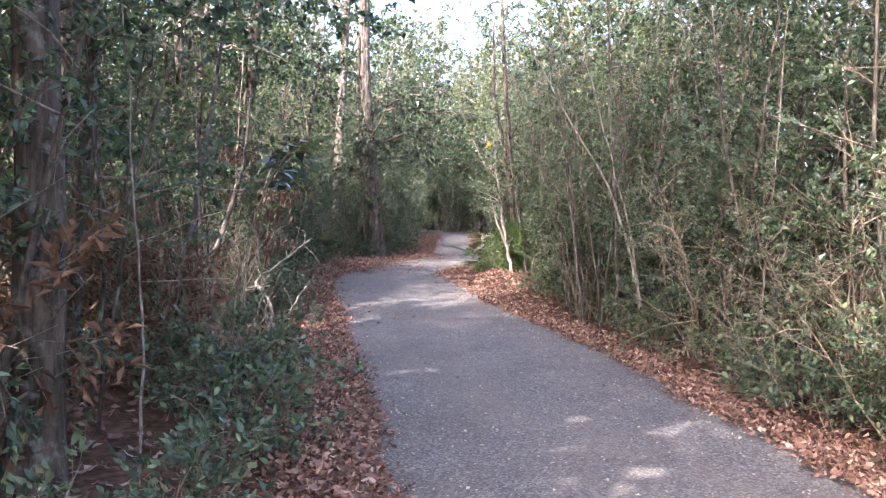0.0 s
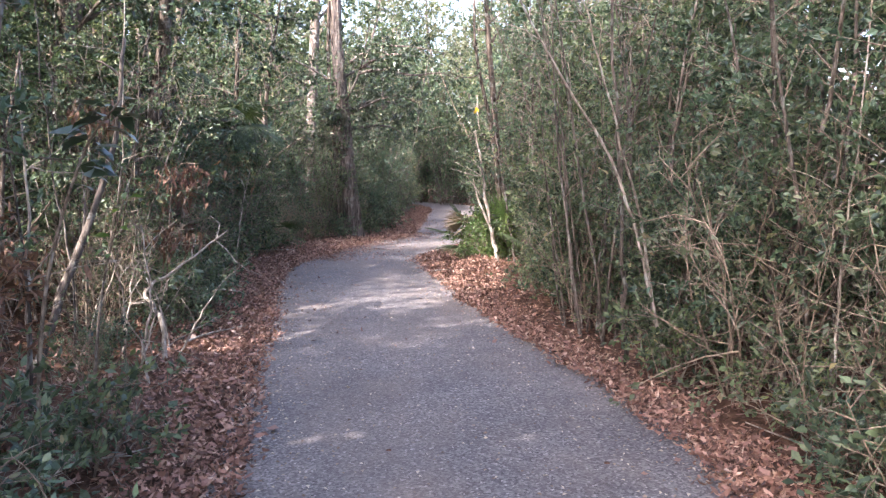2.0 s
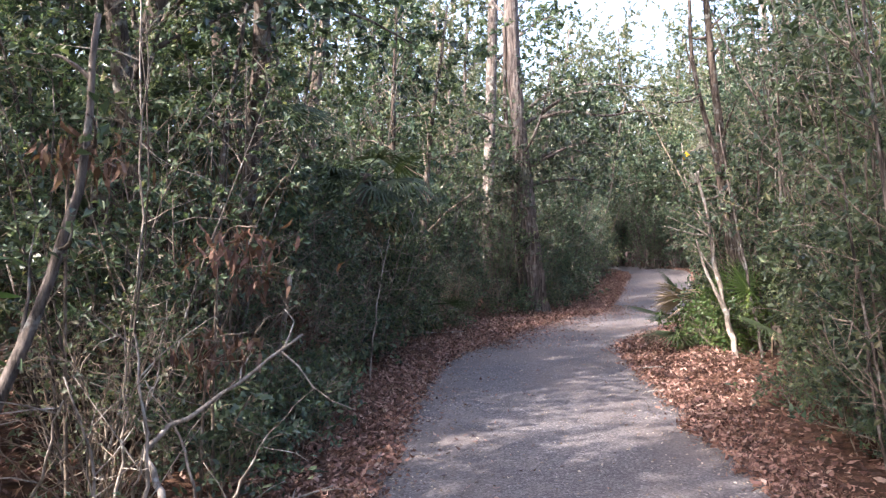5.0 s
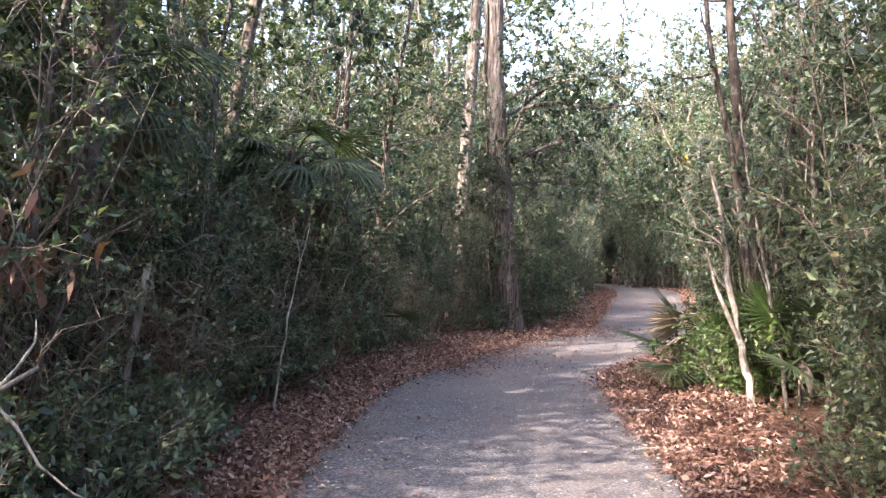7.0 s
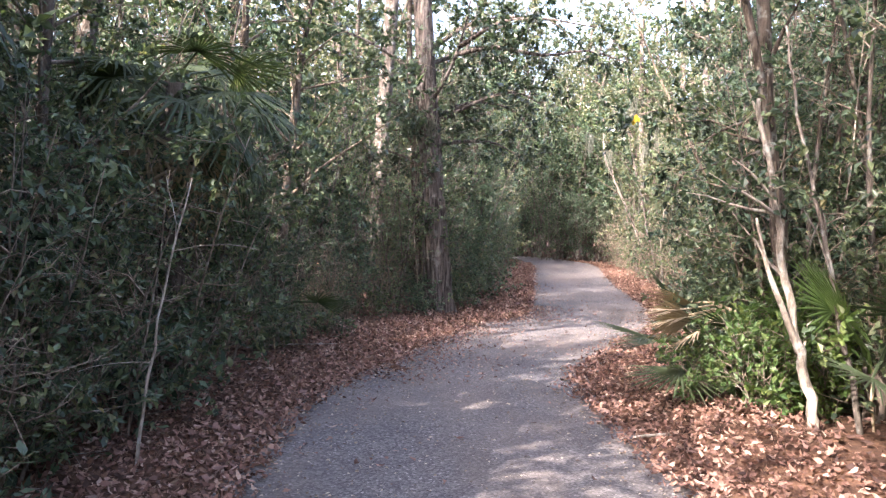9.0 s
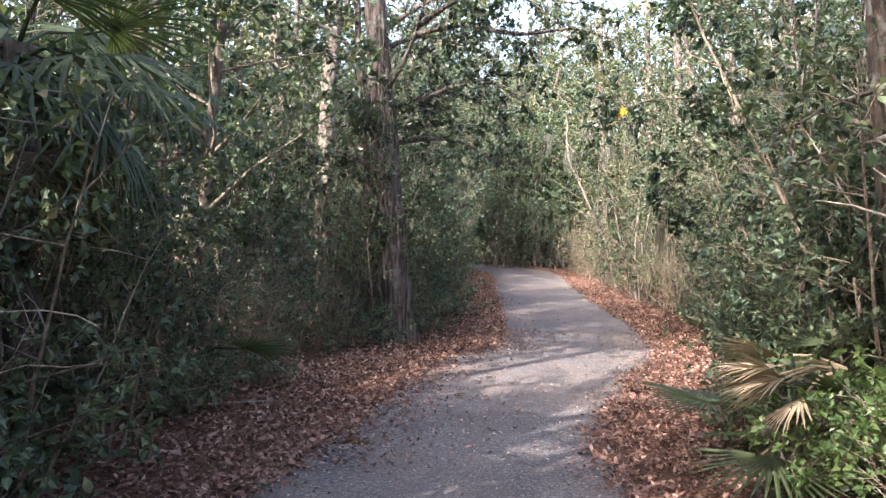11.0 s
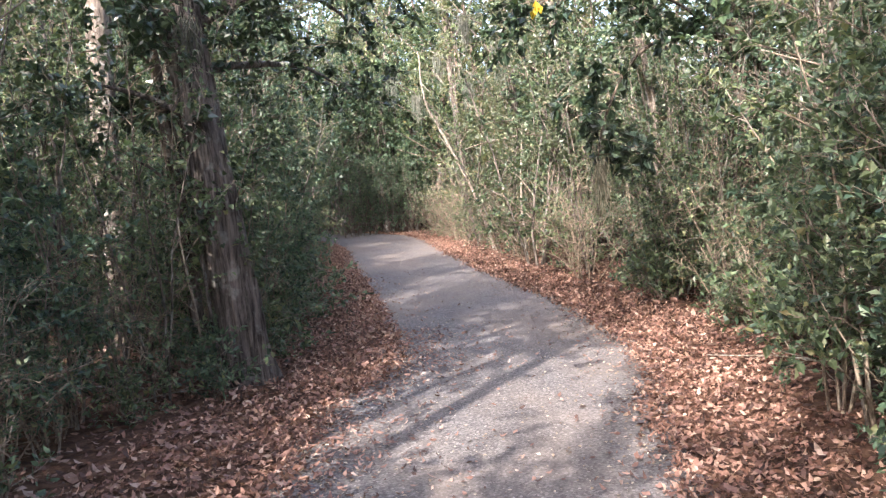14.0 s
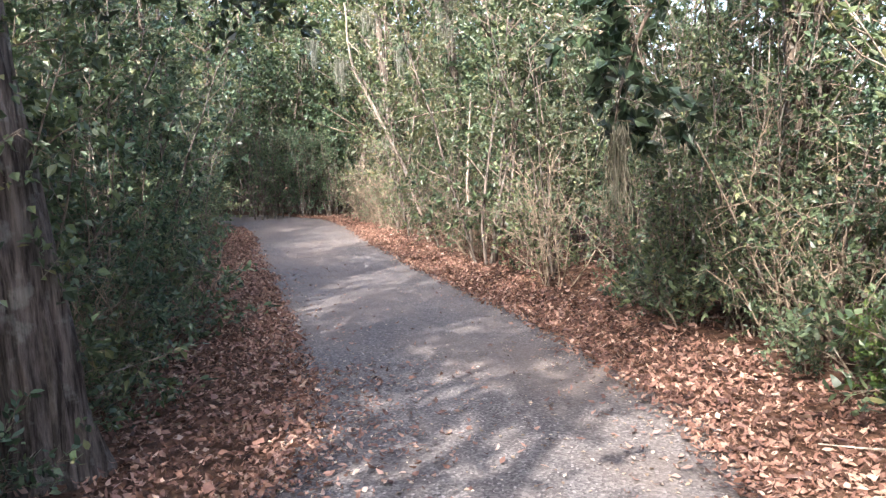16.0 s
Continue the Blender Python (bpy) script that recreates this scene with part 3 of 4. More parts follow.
# ---- beside the far path ----
y = 26.2
while y < 42:
    put(DISTANT, x_left(y) - left_band(y) - rng.uniform(0.2, 0.6), y + rng.uniform(-0.3, 0.3), 4.0, 0.55, 1.0)
    put(DISTANT, x_left(y) - left_band(y) - rng.uniform(1.0, 2.2), y + rng.uniform(-0.3, 0.3), 4.0, 0.9, 1.3)
    put(DISTANT, x_right(y) + right_band(y) + rng.uniform(1.0, 2.0), y + rng.uniform(-0.3, 0.3), 4.0, 0.9, 1.45, 0.08, math.pi / 2)
    put(BRUSH if some(0.7) else DISTANT, x_right(y) + right_band(y) + rng.uniform(0.1, 0.5), y + rng.uniform(-0.3, 0.3), 1.9, 0.8, 1.5 if some(0.5) else 1.1)
    y += 0.8
# Far end: only dark-leaved kinds, their colour standing in for deep tunnel shade.
for i in range(17):
    x = -3.2 + i * 0.46
    yy = 43.6 + 0.22 * abs(x - 0.5) + (2.4 if x < 0.4 else 0) + rng.uniform(-0.3, 0.5)
    put(DISTANT[2:] if i % 3 else THIN[1:], x, yy, 4.0, 0.75, 1.3)
    put(DEEP[:1], x, yy + 1.8, 4.2, 1.0, 1.6)

# ---- deeper in the wood ----
y = -6.0
while y < 47:
    for d, p in ((rng.uniform(3.4, 4.4), 0.85), (rng.uniform(5.2, 7.5), 0.6)):
        if some(p if y > 9 else 0.22):
            put(DEEP, x_left(y) - d, y, 4.2, 0.75, 1.25, radius=1.0)
        if some(p):
            put(DEEP, x_right(y) + d, y, 4.2, 0.9, 1.5, radius=1.0)
    y += 1.35
# Added beyond the view's left edge to shade the early path and right-hand shrubs.
for x, y in ((-4.3, -1.5), (-3.5, 0.6), (-4.8, 1.6), (-3.6, 2.9), (-2.9, -1.0), (-3.1, 1.9), (-4.3, 2.9), (-3.4, 4.0), (-5.2, 3.8), (-3.6, -3.0), (-6.4, 2.6)):
    put(OAK if some(0.55) else FAR, x, y, 9.0, 1.1, 1.35, radius=0.05)
for x, y in ((-5.0, 9.6), (-5.6, 12.0), (-5.8, 14.4), (-6.4, 10.8), (-6.6, 13.2)):
    put(OAK, x, y, 8.0, 0.6, 0.75, radius=0.6, least=0.3)
# Added for shade: high crowns that block the sun from the right-hand shrubs.
for x, y in ((-4.0, 4.4), (-4.7, 2.8), (-4.3, 6.0), (-5.4, 4.6), (-4.9, 10.3), (-5.2, 8.2), (-5.1, 14.7), (-6.0, 17.6)):
    put(SHADE_TREE, x, y, 12.0, 0.85, 1.1, radius=0.02)
for x, y, s in ((-6.0, 50.5, 1.25), (-3.8, 52.5, 1.3), (-0.6, 53.0, 1.35), (1.4, 51.5, 1.45), (3.0, 53.5, 1.45), (0.4, 56, 1.5)):
    place(FAR[int(s * 20) % 3], at(x, y, ground_z(x, y) - 0.05, x * 7, s))
for x, y in ((-5.0, 11.4), (-5.3, 13.0), (-5.6, 9.8)):
    place(DEEP[0], at(x, y, ground_z(x, y) - 0.02, x * 5, 1.2))
put(OAK, -2.7, 26.2, 8.0, 0.75, 0.8, radius=0.1)
put(OAK, -2.5, 25.0, 8.0, 0.6, 0.65, radius=0.1)
for i in range(32):
    y = -7 + 55 * (i + rng.uniform(0, 1)) / 32
    put(OAK if some(0.5) else FAR, x_left(y) - rng.uniform(4.2, 10), y, 9.0, 0.85, 1.4, radius=1.5, least=0.3)
for i in range(44):
    y = -2 + 46 * (i + rng.uniform(0, 1)) / 44
    put(OAK if some(0.6) else FAR, x_left(y) - rng.uniform(8, 15), y, 9.0, 0.8, 1.3, radius=1.5)
for i in range(36):
    y = -7 + 55 * (i + rng.uniform(0, 1)) / 36
    put(FAR if some(0.6) else OAK, x_right(y) + rng.uniform(2.6, 8.5), y, 10.0, 0.75, 1.1)
for i in range(46):
    x = rng.uniform(-17, 18)
    put(FAR if some(0.75) else OAK, x, 46.5 + 0.3 * abs(x) + rng.uniform(0, 24), 11.0, 0.9, 1.5)
for i in range(28):
    x = rng.uniform(-9, 9)
    put(FAR if some(0.6) else OAK, x, 47 + 0.3 * abs(x) + rng.uniform(0, 16), 10.0, 0.9, 1.35)
for i in range(12):
    yy = 36 + 11 * (i + rng.uniform(0, 1)) / 12
    put(OAK, x_left(yy) - rng.uniform(1.4, 3.5) if i % 2 else x_right(yy) + rng.uniform(1.6, 3.2), yy, 8.0, 0.9, 1.4, radius=0.5)
for i in range(9):
    put(OAK, -4.5 + i * 1.05 + rng.uniform(-0.3, 0.3), 47.2 + rng.uniform(-0.6, 1.0), 8.0, 0.8, 1.2)
for i in range(30):
    x = rng.uniform(-26, 26)
    put(DEEP, x, 47 + rng.uniform(2, 24), 4.2, 1.2, 2.0)

# ---- single trees, poles and palms ----
def smooth_line(points, k=4):
    """A rounded line through the points."""
    p = np.array(points, float)
    p = np.vstack([2 * p[0] - p[1], p, 2 * p[-1] - p[-2]])
    out = []
    for i in range(1, len(p) - 2):
        for u in np.linspace(0, 1, k, endpoint=False):
            a, b, c, d = p[i - 1:i + 3]
            out.append(0.5 * (2 * b + (c - a) * u + (2 * a - 5 * b + 4 * c - d) * u * u + (3 * b - a - 3 * c + d) * u ** 3))
    out.append(p[-2])
    return np.array(out)


def furrowed(line, radii, sides, seed, depth=0.10, flare=0.5):
    """A trunk whose bark stands in uneven upright ridges, spreading at the foot."""
    g = Geo()
    k = len(line)
    v = []
    for i, (p, r) in enumerate(zip(line, radii)):
        low = max(0.0, 1 - (p[2] - line[0][2]) / 0.55)
        for j in range(sides):
            a = 2 * math.pi * j / sides
            ridge = noise.noise(Vector((math.cos(a) * 4.5, math.sin(a) * 4.5, p[2] * 0.9 + seed)))
            fine = noise.noise(Vector((math.cos(a) * 9, math.sin(a) * 9, p[2] * 1.6 + seed)))
            root = low ** 2 * flare * (0.7 + 0.6 * math.cos(3 * a + seed))
            rr = r * (1 + depth * ridge + depth * 0.7 * fine + root)
            v.append((p[0] + math.cos(a) * rr, p[1] + math.sin(a) * rr, p[2]))
    f = [[i * sides + j, i * sides + (j + 1) % sides, (i + 1) * sides + (j + 1) % sides, (i + 1) * sides + j] for i in range(k - 1) for j in range(sides)]
    g.add(v, f)
    return g


def big_tree(label, line, r0, r1, bark, limbs, leaf_mat, seed, leaf=0.085, sides=28, group="", leaves=14, branches=8, blen=0.9, twigs=5, width=0.34, limb_r=0.4, furrow=0.10):
    """A tree of its own: furrowed trunk, named limbs and a crown that hangs on the limbs."""
    root = thing("tree", label, "tree", group=group)
    line = smooth_line(line, 14)
    part("trunk", furrowed(line, np.linspace(r0, r1, len(line)), sides, seed, furrow).mesh("trunk", bark), root)
    lines = [smooth_line(l, 3) for l in limbs]
    rg = np.random.default_rng(seed)
    for l, given in zip(lines, limbs):
        gl = Geo()
        gl.tube(l, np.linspace(r1 * limb_r, 0.008, len(l)), 8, 0.12, rg)
        part("limb", gl.mesh("limb", bark), root)
    _, tw, P, A, N, S = grow(seed, 3, lines=lines, branches=branches, first=0.12, blen=blen, twigs=twigs, tlen=0.38, leaves=leaves, leaf=leaf, rise=0.2, taper=0.2, sag=-0.12)
    tagged(part("branchwork", tw.mesh("branchwork", TWIG), root), kind="stuff")
    tagged(part("crown", leaf_mesh("crown", leaf_mat, P, A, N, S, width), root), kind="stuff")
    return root


def moss(parent, x, y, top, length, width, seed, strands=70):
    """Grey strands that hang in a ragged beard."""
    rg = np.random.default_rng(seed)
    g = Geo()
    for _ in range(strands):
        a = rg.normal(0, width * 0.5, 2)
        l = length * rg.uniform(0.35, 1.0) * max(0.25, 1 - abs(a[0]) / width * 0.5)
        p = np.array([x + a[0], y + a[1], top + rg.uniform(-0.08, 0.04)])
        pts = [p]
        for _ in range(5):
            p = p + np.array([*rg.normal(0, 0.018, 2), -l / 5])
            pts.append(p)
        g.tube(pts, (0.004, 0.006, 0.006, 0.005, 0.004, 0.001), 3, cap=False)
    return tagged(part("moss", g.mesh("moss", MOSS), parent, "ragged hanging grey moss"), kind="stuff")


# the old tree with furrowed bark that stands close to the path
old_tree = big_tree("large old tree with furrowed grey-brown bark and creepers beside the path",
                    ((-1.73, 21.9, -0.08), (-1.77, 21.88, 0.6), (-1.86, 21.85, 1.5), (-2.0, 21.85, 2.7), (-2.12, 21.95, 4.0), (-2.25, 22.1, 6.0), (-2.3, 22.1, 9.0)), 0.195, 0.125, OLD_BARK,
                    (((-2.06, 21.9, 3.2), (-1.75, 21.6, 3.6), (-1.5, 21.4, 4.2), (-1.3, 21.0, 5.0)), ((-1.6, 21.5, 3.95), (-1.0, 21.2, 4.0), (-0.3, 21.0, 3.85), (0.3, 20.9, 3.9), (0.8, 20.8, 3.75)), ((-1.55, 21.45, 4.05), (-0.9, 20.9, 4.3), (-0.2, 20.4, 4.2)),
                     ((-2.1, 22.1, 4.1), (-1.4, 22.2, 4.6), (-0.5, 22.2, 4.7), (0.5, 22.0, 4.5)),
                     ((-1.98, 21.9, 2.6), (-1.5, 22.5, 2.75), (-1.0, 23.2, 2.8), (-0.55, 23.8, 2.6)),
                     ((-2.1, 22.1, 3.9), (-1.5, 23.0, 4.3), (-0.9, 24.2, 4.4)), ((-2.04, 21.9, 3.0), (-1.4, 22.3, 3.35), (-0.8, 22.8, 3.35), (-0.35, 23.2, 3.0)), ((-2.03, 21.9, 2.9), (-1.3, 21.9, 3.3), (-0.7, 22.1, 3.5), (-0.2, 22.3, 3.3)),
                     ((-2.1, 22.1, 3.6), (-2.8, 21.8, 4.1), (-3.7, 21.4, 4.4)),
                     ((-2.25, 22.1, 6.0), (-2.9, 22.9, 6.9), (-3.6, 23.6, 7.4)),
                     ((-2.28, 22.1, 7.0), (-1.6, 22.9, 8.0), (-0.8, 23.9, 8.4)),
                     ((-2.02, 21.85, 2.8), (-2.3, 21.5, 3.1), (-2.5, 20.8, 3.15)), ((-1.95, 21.85, 2.2), (-2.3, 21.7, 2.4), (-2.7, 21.4, 2.5))), LEAF_GLOSSY, 301, branches=10, blen=0.75, limb_r=0.32, sides=56, furrow=0.2)
vine = Geo()
rg = np.random.default_rng(5)
for k in range(4):
    ph = rg.uniform(0, 6.28)
    vine.tube([(-1.75 - 0.10 * z + 0.2 * math.cos(ph + z * 0.5), 21.9 - 0.015 * z + 0.2 * math.sin(ph + z * 0.5), z) for z in np.linspace(-0.05, 4.0, 16)], np.linspace(0.017, 0.009, 16), 6)
tagged(part("creeper", vine.mesh("creeper", BARK_GREY), old_tree, "woody creeper stems"), kind="stuff")
moss(old_tree, -1.95, 21.66, 3.0, 0.6, 0.09, 9, 40)
# leaves of the creepers, in loose bunches up the trunk
rg = np.random.default_rng(12)
bunch = rg.uniform((1.0, 0), (4.4, 6.28), (30, 2))
bunch = np.repeat(bunch, 14, 0) + rg.normal(0, 1, (30 * 14, 2)) * (0.11, 0.3)
out = 0.2 + np.abs(rg.normal(0, 0.09, len(bunch)))
P = np.stack([-1.74 - 0.105 * bunch[:, 0] + out * np.cos(bunch[:, 1]), 21.9 - 0.01 * bunch[:, 0] + out * np.sin(bunch[:, 1]), bunch[:, 0]], 1)
A = np.stack([np.cos(bunch[:, 1]), np.sin(bunch[:, 1]), rg.normal(-0.4, 0.5, len(bunch))], 1)
tagged(part("creeper_leaves", leaf_mesh("creeper_leaves", LEAF_MID, P, A, unit(rg.normal(0, 0.6, P.shape) + (0, 0, 1)), rg.uniform(0.04, 0.085, len(P)), 0.34), old_tree, "small green creeper leaves"), kind="stuff")

# a tall tree farther in, its pale bark in the sun
big_tree("tall tree with pale sunlit bark deeper in the wood",
         ((-3.15, 24.20, -0.1), (-3.20, 24.20, 2.0), (-3.10, 24.30, 5.0), (-3.00, 24.40, 9.0), (-3.00, 24.40, 13.0)), 0.15, 0.10, BARK_TALL,
         (((-3.10, 24.30, 5.6), (-2.30, 24.80, 6.6), (-1.30, 25.40, 7.2)), ((-3.05, 24.30, 7.2), (-4.00, 25.00, 8.4), (-4.90, 25.60, 9.0)), ((-3.00, 24.40, 9.0), (-2.30, 25.40, 10.2), (-1.70, 26.20, 11)),
          ((-3.00, 24.40, 11.0), (-3.60, 25.10, 12.4), (-4.10, 25.60, 13.4))), LEAF_MID, 302, 0.12, branches=12)
# a dark trunk close to where the walk begins
big_tree("dark-barked tree at the edge of the wood",
         ((-1.95, 3.7, -0.08), (-1.93, 3.7, 1.2), (-1.98, 3.75, 2.6), (-2.0, 3.8, 4.5), (-2.1, 3.8, 6.5)), 0.13, 0.07, BARK_DARK,
         (((-1.97, 3.75, 2.3), (-1.5, 4.5, 2.75), (-1.05, 5.5, 2.95), (-0.9, 6.4, 2.9)), ((-2.0, 3.8, 3.0), (-1.6, 5.0, 3.5), (-1.3, 6.3, 3.7), (-1.2, 7.4, 3.6)),
          ((-1.97, 3.75, 2.6), (-2.3, 4.6, 2.9), (-2.5, 5.6, 3.0)), ((-2.0, 3.8, 4.2), (-1.2, 4.0, 4.9), (-0.4, 4.3, 5.2))), LEAF_DARK, 303, 0.075)
# an evergreen that leans over the palms
big_tree("dark evergreen tree leaning over the palms",
         ((-4.4, 11.2, -0.08), (-4.2, 11.3, 1.6), (-3.9, 11.6, 3.2), (-3.6, 12.0, 5.0), (-3.5, 12.4, 6.5)), 0.12, 0.07, BARK_DARK,
         (((-4.0, 11.5, 2.8), (-3.4, 11.2, 3.4), (-2.8, 11.1, 3.6), (-2.2, 11.3, 3.4)), ((-3.9, 11.6, 3.2), (-3.2, 12.4, 3.8), (-2.6, 13.2, 3.9), (-2.1, 13.9, 3.7)),
          ((-3.8, 11.8, 3.8), (-3.3, 12.8, 4.6), (-2.8, 13.8, 4.9)), ((-3.7, 11.9, 4.4), (-3.0, 11.5, 5.1), (-2.2, 11.3, 5.2)), ((-4.0, 11.5, 2.9), (-3.7, 10.6, 3.5), (-3.2, 9.9, 3.7), (-2.7, 9.4, 3.5))), LEAF_GLOSSY, 305, 0.085, branches=12, blen=0.7)
# a broad-leaved tree whose branches hang towards the path, with moss
hanging = big_tree("broad-leaved evergreen tree with drooping branches and grey moss",
                   ((3.9, 23.4, -0.08), (3.8, 23.3, 1.5), (3.7, 23.3, 3.5), (3.7, 23.4, 6.0)), 0.10, 0.06, BARK_DARK,
                   (((3.75, 23.3, 2.6), (3.1, 23.1, 3.2), (2.3, 22.95, 3.45), (1.5, 22.85, 3.35), (1.1, 22.8, 3.1)),
                    ((3.75, 23.3, 2.9), (3.0, 23.0, 3.0), (2.4, 22.95, 2.75), (2.05, 22.85, 2.3), (1.88, 22.78, 1.95), (1.82, 22.74, 1.72)),
                    ((3.7, 23.3, 3.6), (2.9, 22.4, 4.2), (2.0, 21.7, 4.3)), ((3.7, 23.4, 4.6), (3.0, 24.4, 5.2), (2.2, 25.2, 5.3))), LEAF_GLOSSY, 304, 0.115, leaves=16, blen=0.55, branches=10)
moss(hanging, 1.84, 22.75, 1.7, 0.7, 0.09, 21, 60)
rg = np.random.default_rng(77)
part("yellow_leaf", leaf_mesh("yellow_leaf", YELLOW, np.array([(1.27, 22.78, 3.30), (1.25, 22.78, 3.22), (1.30, 22.78, 3.26)]), np.array([(0.1, 0, -1), (-0.2, 0, -1), (0.3, 0, -1)], float), np.array([(0, -1, 0.2)] * 3, float), np.array([0.13, 0.11, 0.1]), 0.34), hanging, "bright yellow dying leaf")
# mossy pale trees over the sunny far bend
for i, (x, yy) in enumerate(((4.3, 30.5), (4.6, 35.0), (3.9, 39.0))):
    far_tree = big_tree("pale mossy tree beside the sunny far bend of the path",
                        ((x, yy, -0.08), (x - 0.1, yy, 2.5), (x - 0.3, yy, 5.5), (x - 0.4, yy, 9.0)), 0.12, 0.07, BARK_GREY,
                        (((x - 0.15, yy, 3.0), (x - 1.2, yy - 0.2, 4.2), (x - 2.3, yy - 0.3, 4.9)), ((x - 0.2, yy, 4.2), (x - 1.0, yy + 0.8, 5.6), (x - 1.8, yy + 1.4, 6.6)), ((x - 0.3, yy, 5.5), (x + 0.3, yy - 0.9, 6.8), (x + 0.6, yy - 1.6, 7.6)), ((x - 0.3, yy, 6.5), (x - 1.2, yy, 8.0), (x - 2.0, yy, 8.8))),
                        LEAF_PALE, 310 + i, 0.11, 12, "mossy trees at the far bend")
    moss(far_tree, x - 1.4, yy - 0.22, 4.35, 1.2, 0.22, 30 + i, 60)
    moss(far_tree, x - 2.1, yy - 0.28, 4.8, 0.9, 0.18, 40 + i, 50)


def pole(label, points, r, bark, seed, twiggy=4, leaf_mat=None, group="leaning poles", tip=0.35):
    """A thin stem standing or leaning, with a few side twigs."""
    root = thing("sapling", label, "sapling", group=group)
    line = smooth_line(points, 5)
    rg = np.random.default_rng(seed)
    line[1:-1] += rg.normal(0, 0.008, (len(line) - 2, 3))
    g = Geo()
    g.tube(line, np.linspace(r, r * tip, len(line)), 9, 0.10, rg)
    part("stem", g.mesh("stem", bark), root)
    P, A = [], []
    for k in range(twiggy):
        q, e = along(line, rg.uniform(0.25, 0.98))
        tw = bent(rg, q, e * 0.6 + rg.normal(0, 0.6, 3), rg.uniform(0.25, 0.7), 4, 0.2)
        gt = Geo()
        gt.tube(tw, np.linspace(r * 0.35, 0.002, 5), 5)
        part("twig", gt.mesh("twig", bark), root)
        n = 16
        u = rg.integers(1, 5, n)
        P.append(tw[u] + rg.normal(0, 0.04, (n, 3)))
        A.append(rg.normal(0, 1, (n, 3)))
    if leaf_mat:
        P, A = np.concatenate(P), np.concatenate(A)
        tagged(part("foliage", leaf_mesh("foliage", leaf_mat, P, A, unit(np.array([0, 0, 1.0]) + rg.normal(0, 0.5, (len(P), 3))), rg.uniform(0.04, 0.08, len(P)), 0.32), root), kind="stuff")
    return root


pole("thin pale sapling leaning out over the path", ((2.22, 8.2, -0.05), (2.05, 8.35, 0.75), (1.83, 8.4, 1.5), (1.15, 8.1, 2.53), (0.75, 7.95, 3.2), (0.5, 7.9, 3.7)), 0.015, BARK_PALE, 1, 4)
pole("thin pale sapling leaning beside another", ((2.3, 8.75, -0.05), (2.08, 8.6, 1.05), (1.8, 8.3, 1.8), (1.53, 8.1, 2.55), (1.3, 8.0, 3.3)), 0.013, BARK_PALE, 2, 5)
pole("slender upright grey sapling among shrubs", ((1.98, 8.7, -0.05), (1.92, 8.65, 0.8), (1.83, 8.5, 1.7), (1.7, 8.3, 2.9), (1.62, 8.2, 3.8)), 0.02, BARK_GREY, 3, 4, LEAF_MID)
sun_trunk = pole("pale sunlit trunk leaning beside the palmetto", ((1.31, 14.37, 0.12), (1.27, 14.39, 0.35), (1.18, 14.45, 0.8), (1.097, 14.5, 1.22), (1.02, 14.56, 1.75), (0.94, 14.62, 2.25)), 0.037, BARK_PALE, 4, 9, LEAF_MID)
g = Geo()
g.tube(smooth_line(((1.2, 14.44, 0.7), (1.09, 14.42, 0.95), (0.98, 14.4, 1.2), (0.9, 14.4, 1.5)), 4), np.linspace(0.024, 0.009, 13), 8)
part("fork", g.mesh("fork", BARK_PALE), sun_trunk)
pole("slim grey-tan sapling beside the palmetto", ((1.6, 14.35, -0.05), (1.5, 14.5, 0.7), (1.38, 14.7, 1.5), (1.28, 14.9, 2.2), (1.2, 15.0, 2.8)), 0.02, BARK_GREY, 5, 4)
pole("dark leafy sapling trunk behind the palmetto", ((1.75, 15.95, -0.05), (1.5, 15.85, 1.3), (1.3, 15.75, 2.6), (1.1, 15.6, 4.6), (1.0, 15.5, 6.0)), 0.075, BARK_DARK, 6, 12, LEAF_DARK)
pole("dark crooked trunk behind the palmetto", ((1.55, 15.5, -0.05), (1.42, 15.5, 1.0), (1.25, 15.5, 2.2), (0.95, 15.45, 3.6), (0.9, 15.4, 5.0)), 0.05, BARK_DARK, 16, 10, LEAF_DARK)
pole("dark slender trunk against the old tree", ((-2.1, 21.95, -0.06), (-2.15, 21.95, 1.2), (-2.26, 21.9, 2.6), (-2.38, 22.0, 4.2), (-2.4, 22.0, 6.0)), 0.062, BARK_DARK, 21, 8, LEAF_DARK, tip=0.6)
pole("pale trunk leaning over the edge of the path", ((2.0, 16.6, -0.05), (1.5, 16.6, 1.0), (1.08, 16.58, 1.89), (0.71, 16.6, 2.62), (0.35, 16.6, 3.4)), 0.017, TWIG_DRY, 7, 3)
pole("leaning pale branch stem at the far bend", ((3.2, 33.0, -0.05), (2.75, 33.0, 1.4), (2.2, 33.0, 2.6), (1.8, 33.0, 3.5), (1.7, 33.0, 4.6)), 0.045, BARK_PALE, 8, 4)
pole("thin pale upright stem at the far bend", ((2.95, 29.5, -0.05), (2.9, 29.5, 1.2), (3.0, 29.5, 2.6)), 0.03, BARK_PALE, 9, 6)
pole("brown sapling trunk leaning in the undergrowth", ((-2.12, 5.4, -0.05), (-2.02, 5.8, 0.7), (-1.95, 6.1, 1.25), (-1.9, 6.3, 2.0), (-1.75, 6.4, 3.2)), 0.032, BARK_GREY, 10, 4, LEAF_MID, "saplings in the undergrowth")
pole("brown sapling trunk leaning among dry leaves", ((-2.62, 8.0, -0.05), (-2.42, 8.25, 0.8), (-2.2, 8.5, 1.6), (-2.1, 8.6, 2.6)), 0.04, BARK_GREY, 11, 4, LEAF_MID, "saplings in the undergrowth")
